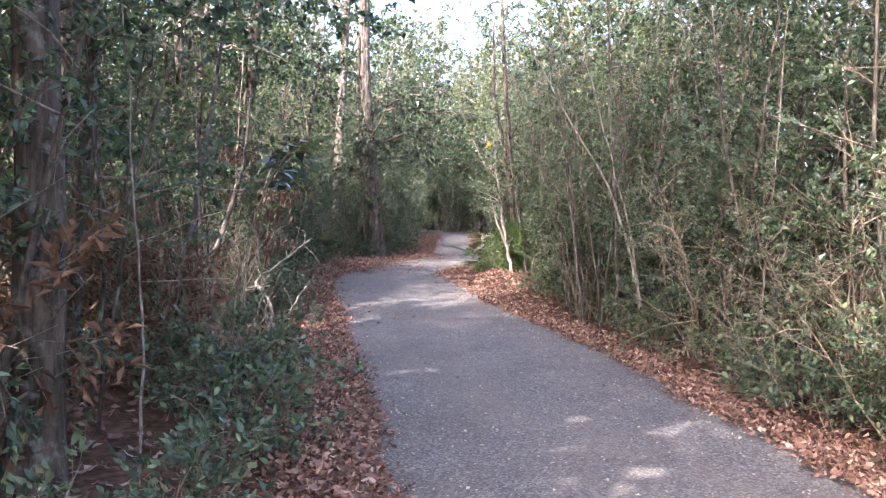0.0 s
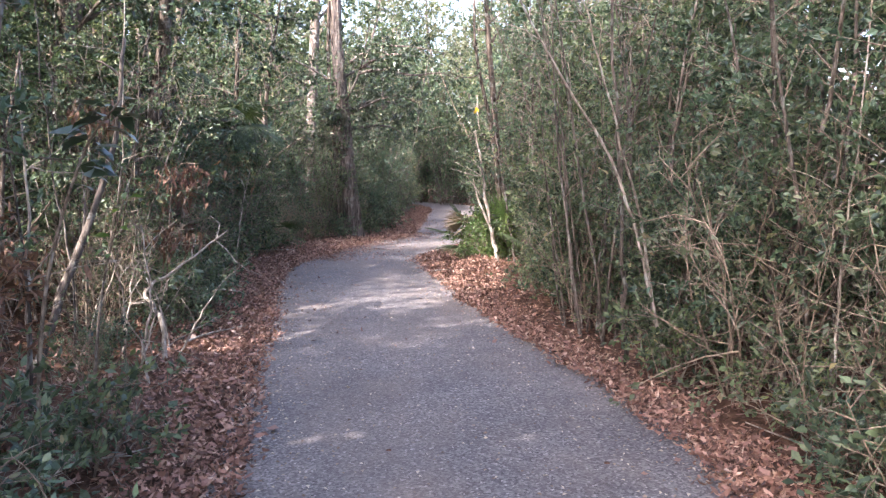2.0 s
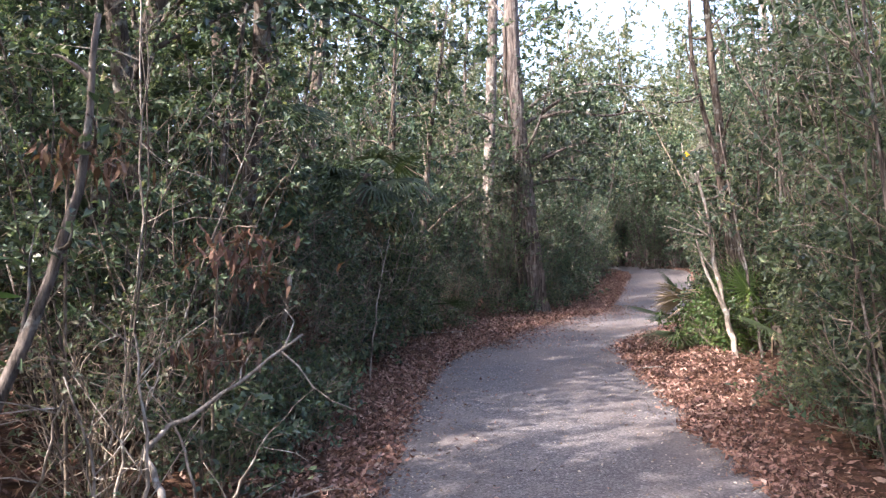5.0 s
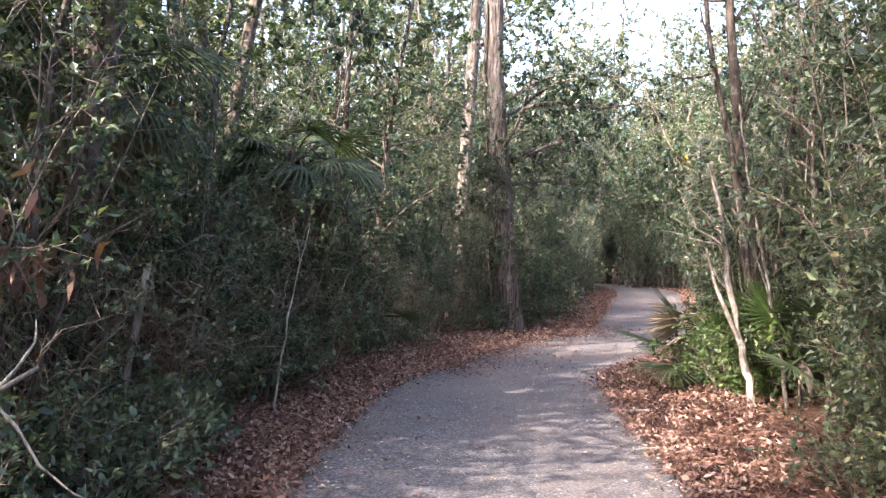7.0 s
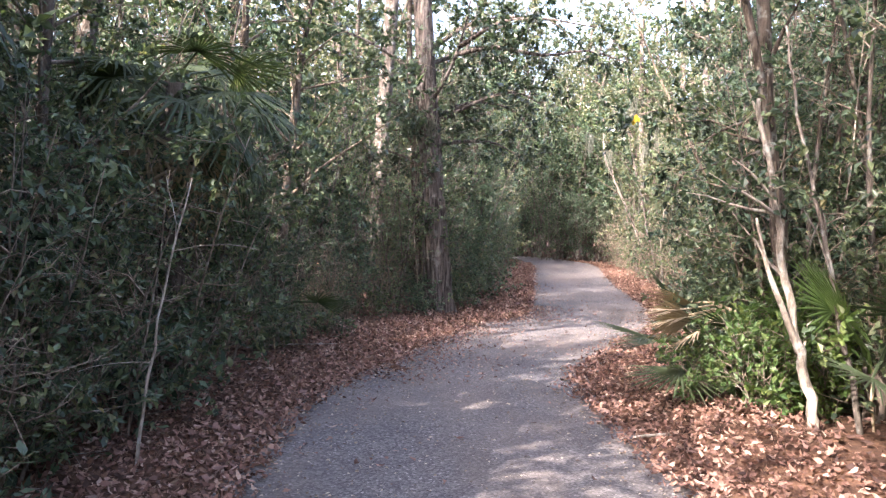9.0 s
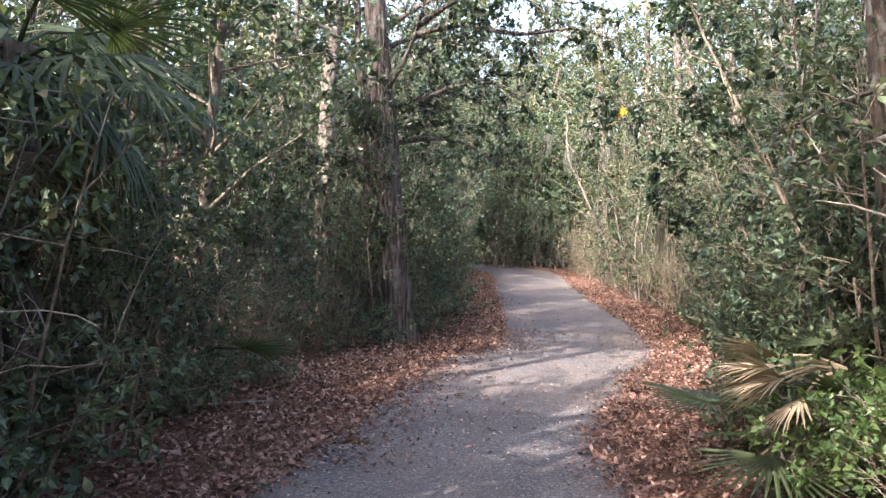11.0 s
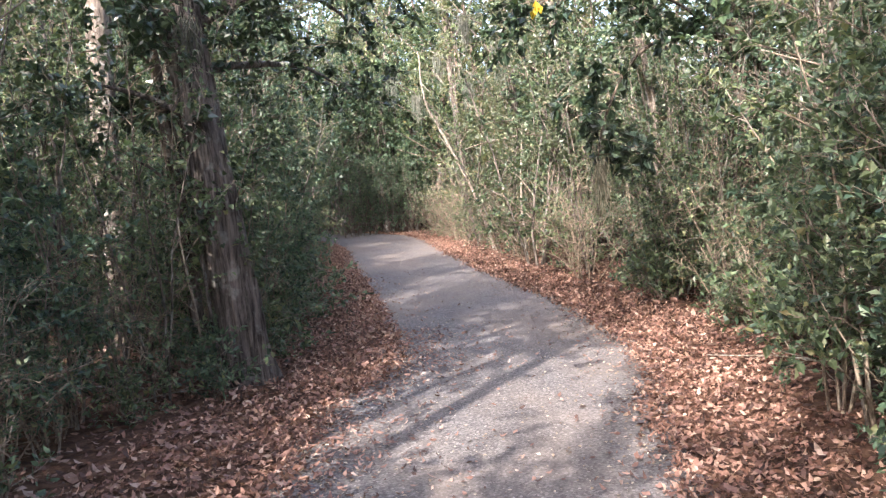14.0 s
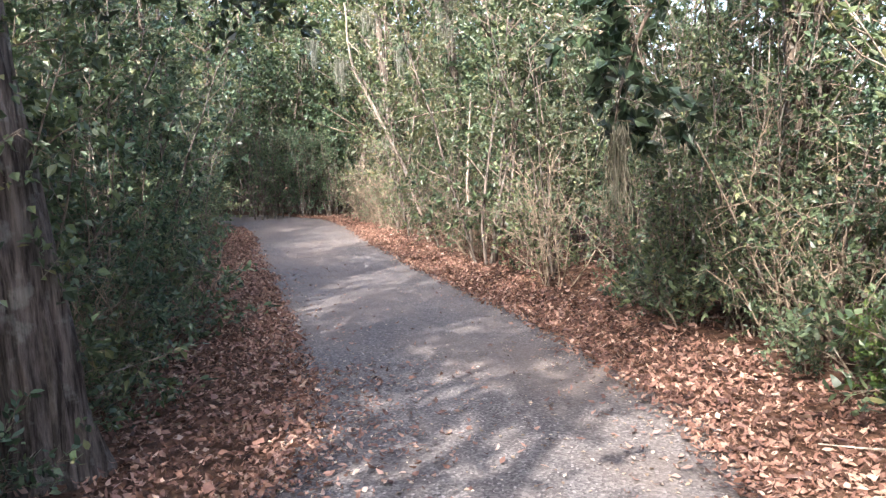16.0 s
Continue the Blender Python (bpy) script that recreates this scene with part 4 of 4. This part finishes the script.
pole("thin pale dead stem in the undergrowth", ((-2.35, 7.4, -0.05), (-2.3, 7.4, 1.0), (-2.34, 7.45, 2.2)), 0.016, BARK_PALE, 12, 5, None, "saplings in the undergrowth")
pole("bent white dead branch beside the litter", ((-1.83, 8.6, -0.04), (-1.92, 8.75, 0.35), (-2.1, 8.9, 0.52), (-1.9, 9.3, 0.72), (-1.6, 9.7, 1.0)), 0.022, BARK_PALE, 13, 4, None, "saplings in the undergrowth")
pole("thin white dead stem beside the litter", ((-2.05, 8.7, -0.04), (-2.0, 8.75, 0.5), (-2.08, 8.8, 1.1)), 0.014, BARK_PALE, 15, 4, None, "saplings in the undergrowth")
pole("broken pale stump stem in the undergrowth", ((-2.9, 12.0, -0.05), (-2.83, 12.0, 0.6), (-2.75, 12.05, 1.25)), 0.028, BARK_PALE, 17, 1, None, "saplings in the undergrowth", 0.8)
pole("thin pale vine stem rising from the shrubs", ((-2.55, 13.6, -0.05), (-2.5, 13.7, 0.8), (-2.36, 13.8, 1.6)), 0.011, BARK_PALE, 18, 3, None, "saplings in the undergrowth")
for i in range(26):
    left = i < 10
    yy = 4.0 + (i * 1.9 if left else (i - 10) * 1.4) + random.uniform(-0.5, 0.5)
    x = x_left(yy) - left_band(yy) - random.uniform(0.35, 0.8) if left else x_right(yy) + right_band(yy) + random.uniform(0.25, 0.6)
    if left and 20.5 < yy < 24:
        continue
    way = random.uniform(-0.5, 0.5)
    pole("thin pale stem among the shrubs", ((x, yy, -0.05), (x + way * 0.3, yy + 0.1, 0.8), (x + way * 0.7, yy, 1.7), (x + way * 0.9, yy - 0.1, random.uniform(2.2, 3.4))), random.uniform(0.007, 0.013), BARK_GREY if i % 3 else BARK_PALE, 50 + i, 5, None, "thin stems among the shrubs")


for i, (x, yy, h, way) in enumerate(((-1.95, 8.3, 0.7, 0.25), (-2.1, 8.45, 0.95, -0.1), (-1.8, 8.9, 0.6, 0.35), (-2.25, 8.75, 1.15, 0.15), (-2.0, 9.2, 0.8, -0.3), (-2.4, 8.2, 0.9, 0.4), (-1.7, 7.9, 0.5, -0.2))):
    pole("thin white dead twig standing in the undergrowth", ((x, yy, -0.05), (x + way * 0.4, yy + 0.1, h * 0.5), (x + way, yy, h)), 0.011, BARK_PALE, 90 + i, 4, None, "white dead twigs in the undergrowth")


def dry_spray(x, y, z, seed, n=70, size=0.12, spread=0.15):
    """A dead twig hung with brown leaves, rooted in the ground."""
    root = thing("dead_branch", "dead branch hung with curled rust-brown leaves", "branch", group="dead branches in the undergrowth")
    rg = np.random.default_rng(seed)
    line = smooth_line(((x - 0.15, y + 0.1, -0.04), (x - 0.1, y + 0.05, z * 0.5), (x, y, z), (x + 0.25, y - 0.05, z + 0.08)), 4)
    g = Geo()
    g.tube(line, np.linspace(0.012, 0.004, len(line)), 6)
    part("stem", g.mesh("stem", TWIG), root)
    P = np.array((x + 0.08, y, z)) + rg.normal(0, 1, (n, 3)) * (spread, spread * 0.6, spread * 0.45)
    A = rg.normal(0, 0.45, (n, 3)) + (0, 0, -1)
    tagged(part("dry_leaves", curled_leaves("dry_leaves", LEAF_DRY, P, A, rg.normal(0, 1, (n, 3)), size * rg.uniform(0.6, 1.2, n), 0.12), root), kind="stuff")


for i, (x, yy, z, n) in enumerate(((-2.05, 9.6, 1.55, 50), (-2.1, 9.55, 0.95, 60), (-2.5, 8.9, 2.0, 60), (-2.7, 7.8, 0.9, 70), (-2.4, 10.4, 1.3, 40), (-3.1, 10.9, 1.5, 30), (-3.0, 7.0, 1.4, 70), (-2.2, 6.4, 0.8, 40))):
    dry_spray(x, yy, z, 400 + i, int(n * 1.7))


def broadleaf(label, points, leaf_mat, n, size, seed):
    """A thin sapling whose tip carries a spray of large drooping leaves."""
    root = thing("broadleaf_sapling", label, "sapling", group="broad-leaved saplings at the edge")
    line = smooth_line(points, 5)
    rg = np.random.default_rng(seed)
    g = Geo()
    g.tube(line, np.linspace(0.013, 0.004, len(line)), 7, 0.1, rg)
    part("stem", g.mesh("stem", TWIG), root)
    for k in range(n):
        q, e = along(line, 1 - 0.42 * (k + 0.01) / n)
        a = rg.uniform(0, 6.28)
        d = np.array([math.cos(a), math.sin(a), rg.uniform(-0.7, 0.1)])
        leaf = curled_leaves("leaf", leaf_mat, np.array([q + d * 0.03]), np.array([d]), np.array([unit(np.array([0, 0, 1.0]) + rg.normal(0, 0.3, 3))]), np.array([size * rg.uniform(0.7, 1.15)]), 0.2, 0.15)
        part("leaf", leaf, root)
    return root


broadleaf("thin sapling with large dark glossy leaves near the path", ((-1.7, 6.25, -0.05), (-1.6, 6.2, 0.9), (-1.35, 6.1, 1.6), (-1.1, 6.0, 1.9)), LEAF_GLOSSY, 28, 0.17, 1)
broadleaf("thin sapling with yellow-green broad leaves near the path", ((-1.95, 7.5, -0.05), (-1.85, 7.5, 0.8), (-1.62, 7.4, 1.5)), LEAF_LIME, 9, 0.12, 2)
broadleaf("low sapling with broad dark leaves over the litter", ((-2.2, 9.9, -0.05), (-2.15, 9.9, 0.4), (-2.0, 9.85, 0.62)), LEAF_MID, 12, 0.12, 3)
broadleaf("sapling with pale undersides to its broad leaves", ((-2.5, 10.6, -0.05), (-2.45, 10.6, 0.35), (-2.35, 10.5, 0.5)), LEAF_MID, 12, 0.12, 4)


# ---- palms ----
def fan_mesh(name, material, seed, radius=0.8, blades=34, stalk=0.7, sweep=150, droop=0.35):
    """A fan frond along +y: ribbed stalk, then folded blades that droop at their tips."""
    rg = np.random.default_rng(seed)
    g = Geo()
    g.tube([(0, 0, 0), (0, stalk * 0.5, 0.05), (0, stalk, 0)], (0.016, 0.012, 0.009), 5)
    hub = g.n - 1
    for k in range(blades):
        a = radians(-sweep + 2 * sweep * k / (blades - 1)) * 0.8
        L = radius * (0.72 + 0.28 * math.cos(a * 0.7)) * rg.uniform(0.85, 1.08)
        d = np.array([math.sin(a), math.cos(a), 0.0])
        s = np.array([math.cos(a), -math.sin(a), 0.0])
        b = np.array([0, stalk, 0.0])
        wv = 0.013 * (radius / 0.62) ** 0.5
        pts = []
        for u, wd in ((0.03, 0.35), (0.45, 1.0), (0.75, 0.7), (1.0, 0.05)):
            c = b + d * L * u - np.array([0, 0, droop * L * u ** 2.4 * rg.uniform(0.7, 1.3)])
            pts += [c - s * wv * wd, c + np.array([0, 0, 0.5 * wv * wd]), c + s * wv * wd]
        f = []
        for q in range(3):
            f += [[q * 3, q * 3 + 1, q * 3 + 4, q * 3 + 3], [q * 3 + 1, q * 3 + 2, q * 3 + 5, q * 3 + 4]]
        n0 = g.n
        g.add(pts, f)
        g.f += [[hub, n0, n0 + 1], [hub, n0 + 1, n0 + 2]]
    return g.mesh(name, material, False)


FANS = [fan_mesh("frond", PALM_GREEN, 500 + i, 0.62, 30, 0.6, 140, 0.45) for i in range(3)]
DEAD_FANS = [fan_mesh("dead_frond", PALM_DEAD, 510 + i, 0.6, 20, 0.5, 110, 0.9) for i in range(2)]
SMALL_FANS = [fan_mesh("frond", PALM_GREEN if i else LEAF_LIME, 520 + i, 0.45, 22, 0.5, 110, 0.1) for i in range(3)]
SMALL_DEAD = fan_mesh("dead_frond", PALM_DEAD, 530, 0.5, 16, 0.45, 60, 0.15)


def palm(label, x, y, height, fronds, fans, dead, seed, trunk_r=0.13, kind="palm", dead_share=0.3, rise=(-25, 65)):
    rg = np.random.default_rng(seed)
    root = thing(kind, label, "palm", pose(x, y, ground_z(x, y)))
    g = Geo()
    k = max(4, int(height / 0.12))
    g.tube([(0.02 * math.sin(i), 0.02 * math.cos(i * 1.3), -0.06 + (height + 0.06) * i / k) for i in range(k + 1)], [trunk_r * (1 + (0.12 if i % 2 else -0.06)) for i in range(k + 1)], 12, 0.08, rg)
    part("trunk", g.mesh("trunk", BARK_DARK), root)
    for i in range(fronds):
        is_dead = i < fronds * dead_share
        me = dead[int(rg.integers(len(dead)))] if is_dead else fans[int(rg.integers(len(fans)))]
        up = rg.uniform(-80, -40) if is_dead else rg.uniform(*rise)
        ob = part("dead_frond" if is_dead else "frond", me, root, "dry tan dead frond" if is_dead else "")
        turn = 360 * (i * 0.382) + rg.uniform(-15, 15)
        ob.matrix_basis = pose(0, 0, height - rg.uniform(0, 0.15)) @ pose(0, 0, 0, 0, 0, turn) @ pose(0, 0, 0, up, rg.uniform(-25, 25), 0) @ Matrix.Scale(rg.uniform(0.85, 1.15), 4)
    return root


palm("dark green cabbage palm with hanging dead fronds in the shrubs", -3.6, 12.6, 2.8, 26, FANS, DEAD_FANS, 1, 0.13, "cabbage_palm", 0.5, (-50, 35))
palm("green cabbage palm with fan fronds reaching towards the path", -3.3, 15.6, 2.45, 26, FANS, DEAD_FANS, 2, 0.11, "cabbage_palm", 0.2, (-55, 30))
palm("cabbage palm standing behind another in the wood", -4.6, 13.6, 3.1, 22, FANS, DEAD_FANS, 3, 0.15, "cabbage_palm", 0.3)
palm("low saw palmetto with fan fronds at the bend", 1.0, 16.0, 0.4, 12, SMALL_FANS, [SMALL_DEAD], 4, 0.06, "saw_palmetto", 0.3)
palm("low saw palmetto beside the sunlit trunk", 1.75, 14.7, 0.35, 11, SMALL_FANS, [SMALL_DEAD], 5, 0.06, "saw_palmetto", 0.2)
palm("low saw palmetto half hidden by brush", 1.6, 16.4, 0.25, 9, SMALL_FANS, [SMALL_DEAD], 6, 0.06, "saw_palmetto", 0.3)
palm("small saw palmetto with hanging dead fronds under the hedge", -3.15, 17.9, 0.45, 9, SMALL_FANS, [SMALL_DEAD], 8, 0.05, "saw_palmetto", 0.6)
lying = thing("palm_frond", "dry tan palm fronds stretching out over the litter", "frond", pose(1.12, 15.6, 0.86))
for i, (turn, tip) in enumerate(((82, 0), (97, -8), (108, -24), (66, 8), (88, -16), (75, -12))):
    ob = part("blade_fan", SMALL_DEAD, lying)
    ob.matrix_basis = pose(0, 0, -0.04, 0, 0, turn) @ pose(0, 0, 0, tip, 10 * i, 0) @ Matrix.Scale(0.75, 4)
g = Geo()
g.tube([(0.05, 0.02, -0.86), (0.02, 0, -0.4), (0, 0, -0.1)], (0.03, 0.024, 0.02), 8)
part("stalk", g.mesh("stalk", PALM_DEAD), lying)

# bright low growth in the sun at the bend
LIME = plant("low_shrub", "bright green low shrub in the sun at the bend", "shrub", grow(600, 0.8, 7, 0.5, stem_r=0.007, branches=7, first=0.08, blen=0.4, twigs=4, tlen=0.2, leaves=7, leaf=0.06), LEAF_LIME, TWIG, 0.007, group="bright low shrubs at the bend")
for x, yy, k, s in ((1.6, 17.0, TALL[1], 0.85), (1.75, 18.0, TALL[0], 0.9), (1.75, 16.2, TALL[1], 0.95), (2.3, 15.2, TALL[2], 1.0), (1.55, 17.6, DENSE[0], 0.9), (1.7, 18.6, DENSE[2], 1.0), (1.9, 19.2, DENSE[0], 0.75),
                    (-2.9, 25.2, DENSE[1], 1.1), (-2.4, 24.2, DENSE[0], 0.9), (-3.0, 24.6, TALL[1], 0.8), (-3.3, 26.0, TALL[0], 0.75), (-2.95, 14.2, DENSE[0], 0.8), (-3.0, 15.0, DENSE[1], 0.92), (-3.9, 14.7, TALL[0], 0.72), (-3.2, 16.4, DENSE[2], 0.95), (-3.1, 13.2, DENSE[2], 0.85)):
    place(k, at(x, yy, ground_z(x, yy) - 0.02, x * 31 + yy, s, 0.14 if x > 0 else 0.0, math.pi / 2))
for x, yy, s in ((1.15, 15.0, 0.9), (1.45, 15.1, 1.1), (0.95, 15.35, 0.7), (1.6, 14.9, 0.9), (1.35, 15.6, 1.0), (3.1, 20.6, 0.9), (3.0, 21.4, 0.8)):
    place(LIME, at(x, yy, ground_z(x, yy) - 0.02, x * 40, s))
discard(LIME)
# bare tan tangle in the dry corner, low green growth at its foot and across the path
for x, yy, k, s in ((-3.0, 11.2, BRUSH[0], 0.95), (-3.3, 11.9, BRUSH[1], 1.05), (-2.9, 12.5, BRUSH[0], 0.85), (-3.5, 10.7, BRUSH[1], 0.9), (-3.2, 12.3, DRY[0], 0.8), (-3.4, 11.3, DRY[1], 0.7),
                    (-2.15, 11.0, LOW[1], 0.85), (-2.5, 11.5, LOW[1], 0.8), (-2.35, 12.1, LOW[0], 0.75), (-2.75, 12.0, LOW[1], 0.9), (-2.6, 10.6, LOW[1], 0.95), (-2.05, 10.4, LOW[0], 0.6),
                    (1.85, 12.0, DENSE[1], 0.5), (2.1, 13.0, DENSE[0], 0.6), (1.65, 12.6, LOW[1], 0.8), (1.85, 11.4, LOW[0], 0.85), (2.2, 12.3, LOW[1], 0.9), (2.3, 11.3, DENSE[2], 0.7), (2.4, 10.2, DENSE[2], 0.65), (2.55, 9.0, DENSE[0], 0.7), (2.35, 9.6, LOW[1], 0.8)):
    place(k, at(x, yy, ground_z(x, yy) - 0.02, x * 31 + yy, s))
# trees whose crowns close the canopy and shade the path past the sunny bend and at its far end
for x, yy, k, s in ((-4.2, 18.3, 0, 0.85), (-3.3, 18.7, 1, 0.8), (-3.7, 19.4, 0, 0.85), (-4.6, 12.9, 1, 0.75), (-3.4, 38.0, 0, 1.0), (-2.9, 39.6, 1, 0.95), (-4.4, 40.4, 0, 1.1), (-3.9, 36.8, 1, 1.0), (-1.9, 40.8, 1, 1.25), (-1.5, 42.6, 0, 1.2), (3.7, 42.6, 0, 1.1), (4.0, 40.6, 1, 1.0),
                    (-3.6, 12.8, 0, 0.62), (-3.2, 11.5, 1, 0.55), (-3.7, 14.4, 1, 0.65), (3.6, 12.5, 0, 0.85), (3.3, 14.6, 1, 0.8), (4.0, 10.5, 1, 0.9), (3.5, 17.0, 0, 0.85), (4.2, 8.5, 0, 0.9), (4.3, 6.8, 1, 0.85)):
    place(OAK[k], at(x, yy, ground_z(x, yy) - 0.02, x * 17 + yy, s))
for x, yy, k, s in ((-4.6, 29.5, 0, 1.0), (-5.2, 32.0, 2, 1.1), (-3.7, 34.5, 0, 1.0), (4.7, 27.0, 2, 0.95), (5.0, 24.4, 0, 0.9), (-4.1, 27.2, 1, 0.9)):
    place(FAR[k], at(x, yy, ground_z(x, yy) - 0.02, x * 13 + yy, s))
# taller trees added mostly out of view; their crowns shade shrubs across the path
for x, yy, k, s in ((-3.0, 2.4, 1, 0.95), (-3.4, 3.8, 0, 1.0), (-3.6, 4.9, 0, 0.9), (-3.0, 6.2, 1, 0.85), (-3.9, 1.2, 1, 1.12), (-4.5, 2.6, 0, 1.15), (-5.0, 4.2, 1, 1.15),
                    (-3.4, 11.2, 0, 0.9), (-3.5, 12.2, 1, 0.9), (-3.9, 13.6, 0, 0.95), (-4.3, 15.2, 1, 0.9), (-4.8, 16.6, 0, 0.9)):
    place(SHADE_TREE[k], at(x, yy, ground_z(x, yy) - 0.02, x * 17 + yy, s))
# Unseen tree added behind the start to keep sun off the right-hand litter.
place(OAK[1], at(-2.4, -0.8, ground_z(-2.4, -0.8) - 0.02, 1.0, 0.8))
for k in (*DENSE, *TALL, *DISTANT, *BRUSH, *THIN, *DRY, *LOW, *DEEP, *FAR, *OAK, *SHADE_TREE):
    discard(k)


# ---- small things on the ground ----
def lump(x, y, r, seed):
    """A dark clump of rotted leaves."""
    bm = bmesh.new()
    bmesh.ops.create_icosphere(bm, subdivisions=3, radius=r)
    for v in bm.verts:
        v.co *= 1 + 0.5 * noise.noise(v.co * 22 + Vector((seed, 0, 0)))
        v.co.z = max(v.co.z * 0.55, -r * 0.2)
    me = bpy.data.meshes.new("leaf_clump")
    bm.to_mesh(me)
    bm.free()
    me.materials.append(SOIL)
    ob = new("leaf_clump", me)
    ob.matrix_basis = pose(x, y, r * 0.15)
    return tagged(ob, "small dark clump of rotted leaves on the asphalt", "leaf clump", "dark clumps on the path")


for i, (x, yy, r) in enumerate(((-1.64, 16.95, 0.055), (-1.56, 16.9, 0.04), (-0.3, 22.75, 0.03), (-0.38, 22.2, 0.035), (-0.33, 23.6, 0.025), (0.15, 6.5, 0.018), (1.35, 6.35, 0.016))):
    lump(x, yy, r, i)


def fallen_stick(points, r, seed):
    root = thing("fallen_stick", "thin bare fallen stick on the leaves", "stick", group="fallen sticks")
    rg = np.random.default_rng(seed)
    line = smooth_line(points, 4)
    g = Geo()
    g.tube(line, np.linspace(r, r * 0.4, len(line)), 6, 0.12, rg)
    part("stem", g.mesh("stem", BARK_PALE), root)
    for _ in range(2):
        q, e = along(line, rg.uniform(0.3, 0.8))
        g = Geo()
        s = rg.choice((-1, 1))
        g.tube([q, q + unit(e + np.array([-e[1], e[0], 0]) * s) * 0.12 + (0, 0, 0.01), q + unit(e + np.array([-e[1], e[0], 0]) * s) * 0.22], (r * 0.5, r * 0.35, 0.001), 5)
        part("twig", g.mesh("twig", BARK_PALE), root)


for i, (x, yy, a, L, r) in enumerate(((-2.7, 21.95, -0.5, 1.3, 0.011), (-2.2, 21.6, 0.3, 0.8, 0.008), (0.5, 13.4, 0.5, 0.4, 0.006), (0.75, 14.9, 0.2, 0.9, 0.012), (-1.7, 9.6, 1.2, 0.9, 0.012), (-1.35, 6.2, 0.9, 0.7, 0.008), (2.5, 6.6, 1.9, 0.9, 0.010), (2.2, 20.6, 2.4, 0.8, 0.009), (-2.9, 17.8, 0.6, 1.0, 0.010))):
    c, s = math.cos(a), math.sin(a)
    z = 0.03
    fallen_stick(((x - c * L / 2, yy - s * L / 2, z), (x - c * L / 6, yy - s * L / 6 + 0.03, z + 0.015), (x + c * L / 5, yy + s * L / 5 - 0.02, z + 0.01), (x + c * L / 2, yy + s * L / 2, z)), r, 700 + i)

# single fallen leaves that can be told apart, along the edges that the walk passes
one_leaf = [curled_leaves("fallen_leaf", LITTER, np.zeros((1, 3)), np.array([(1.0, 0, 0)]), np.array([(0.1 * i, 0.1, 1.0)]), np.array([0.085]), 0.27 + 0.03 * i) for i in range(4)]
rg = np.random.default_rng(9)
for i in range(300):
    yy = rg.uniform(3.0, 24.0)
    x = x_left(yy) + rg.normal(-0.12, 0.22) if i % 2 else x_right(yy) + rg.normal(0.12, 0.22)
    ob = part("fallen_leaf", one_leaf[i % 4], litter)
    ob.matrix_basis = pose(x, yy, (0.012 if x_left(yy) < x < x_right(yy) else ground_z(x, yy) + 0.045), rg.uniform(-18, 18), rg.uniform(-18, 18), rg.uniform(0, 360)) @ Matrix.Scale(rg.uniform(0.55, 1.0), 4)
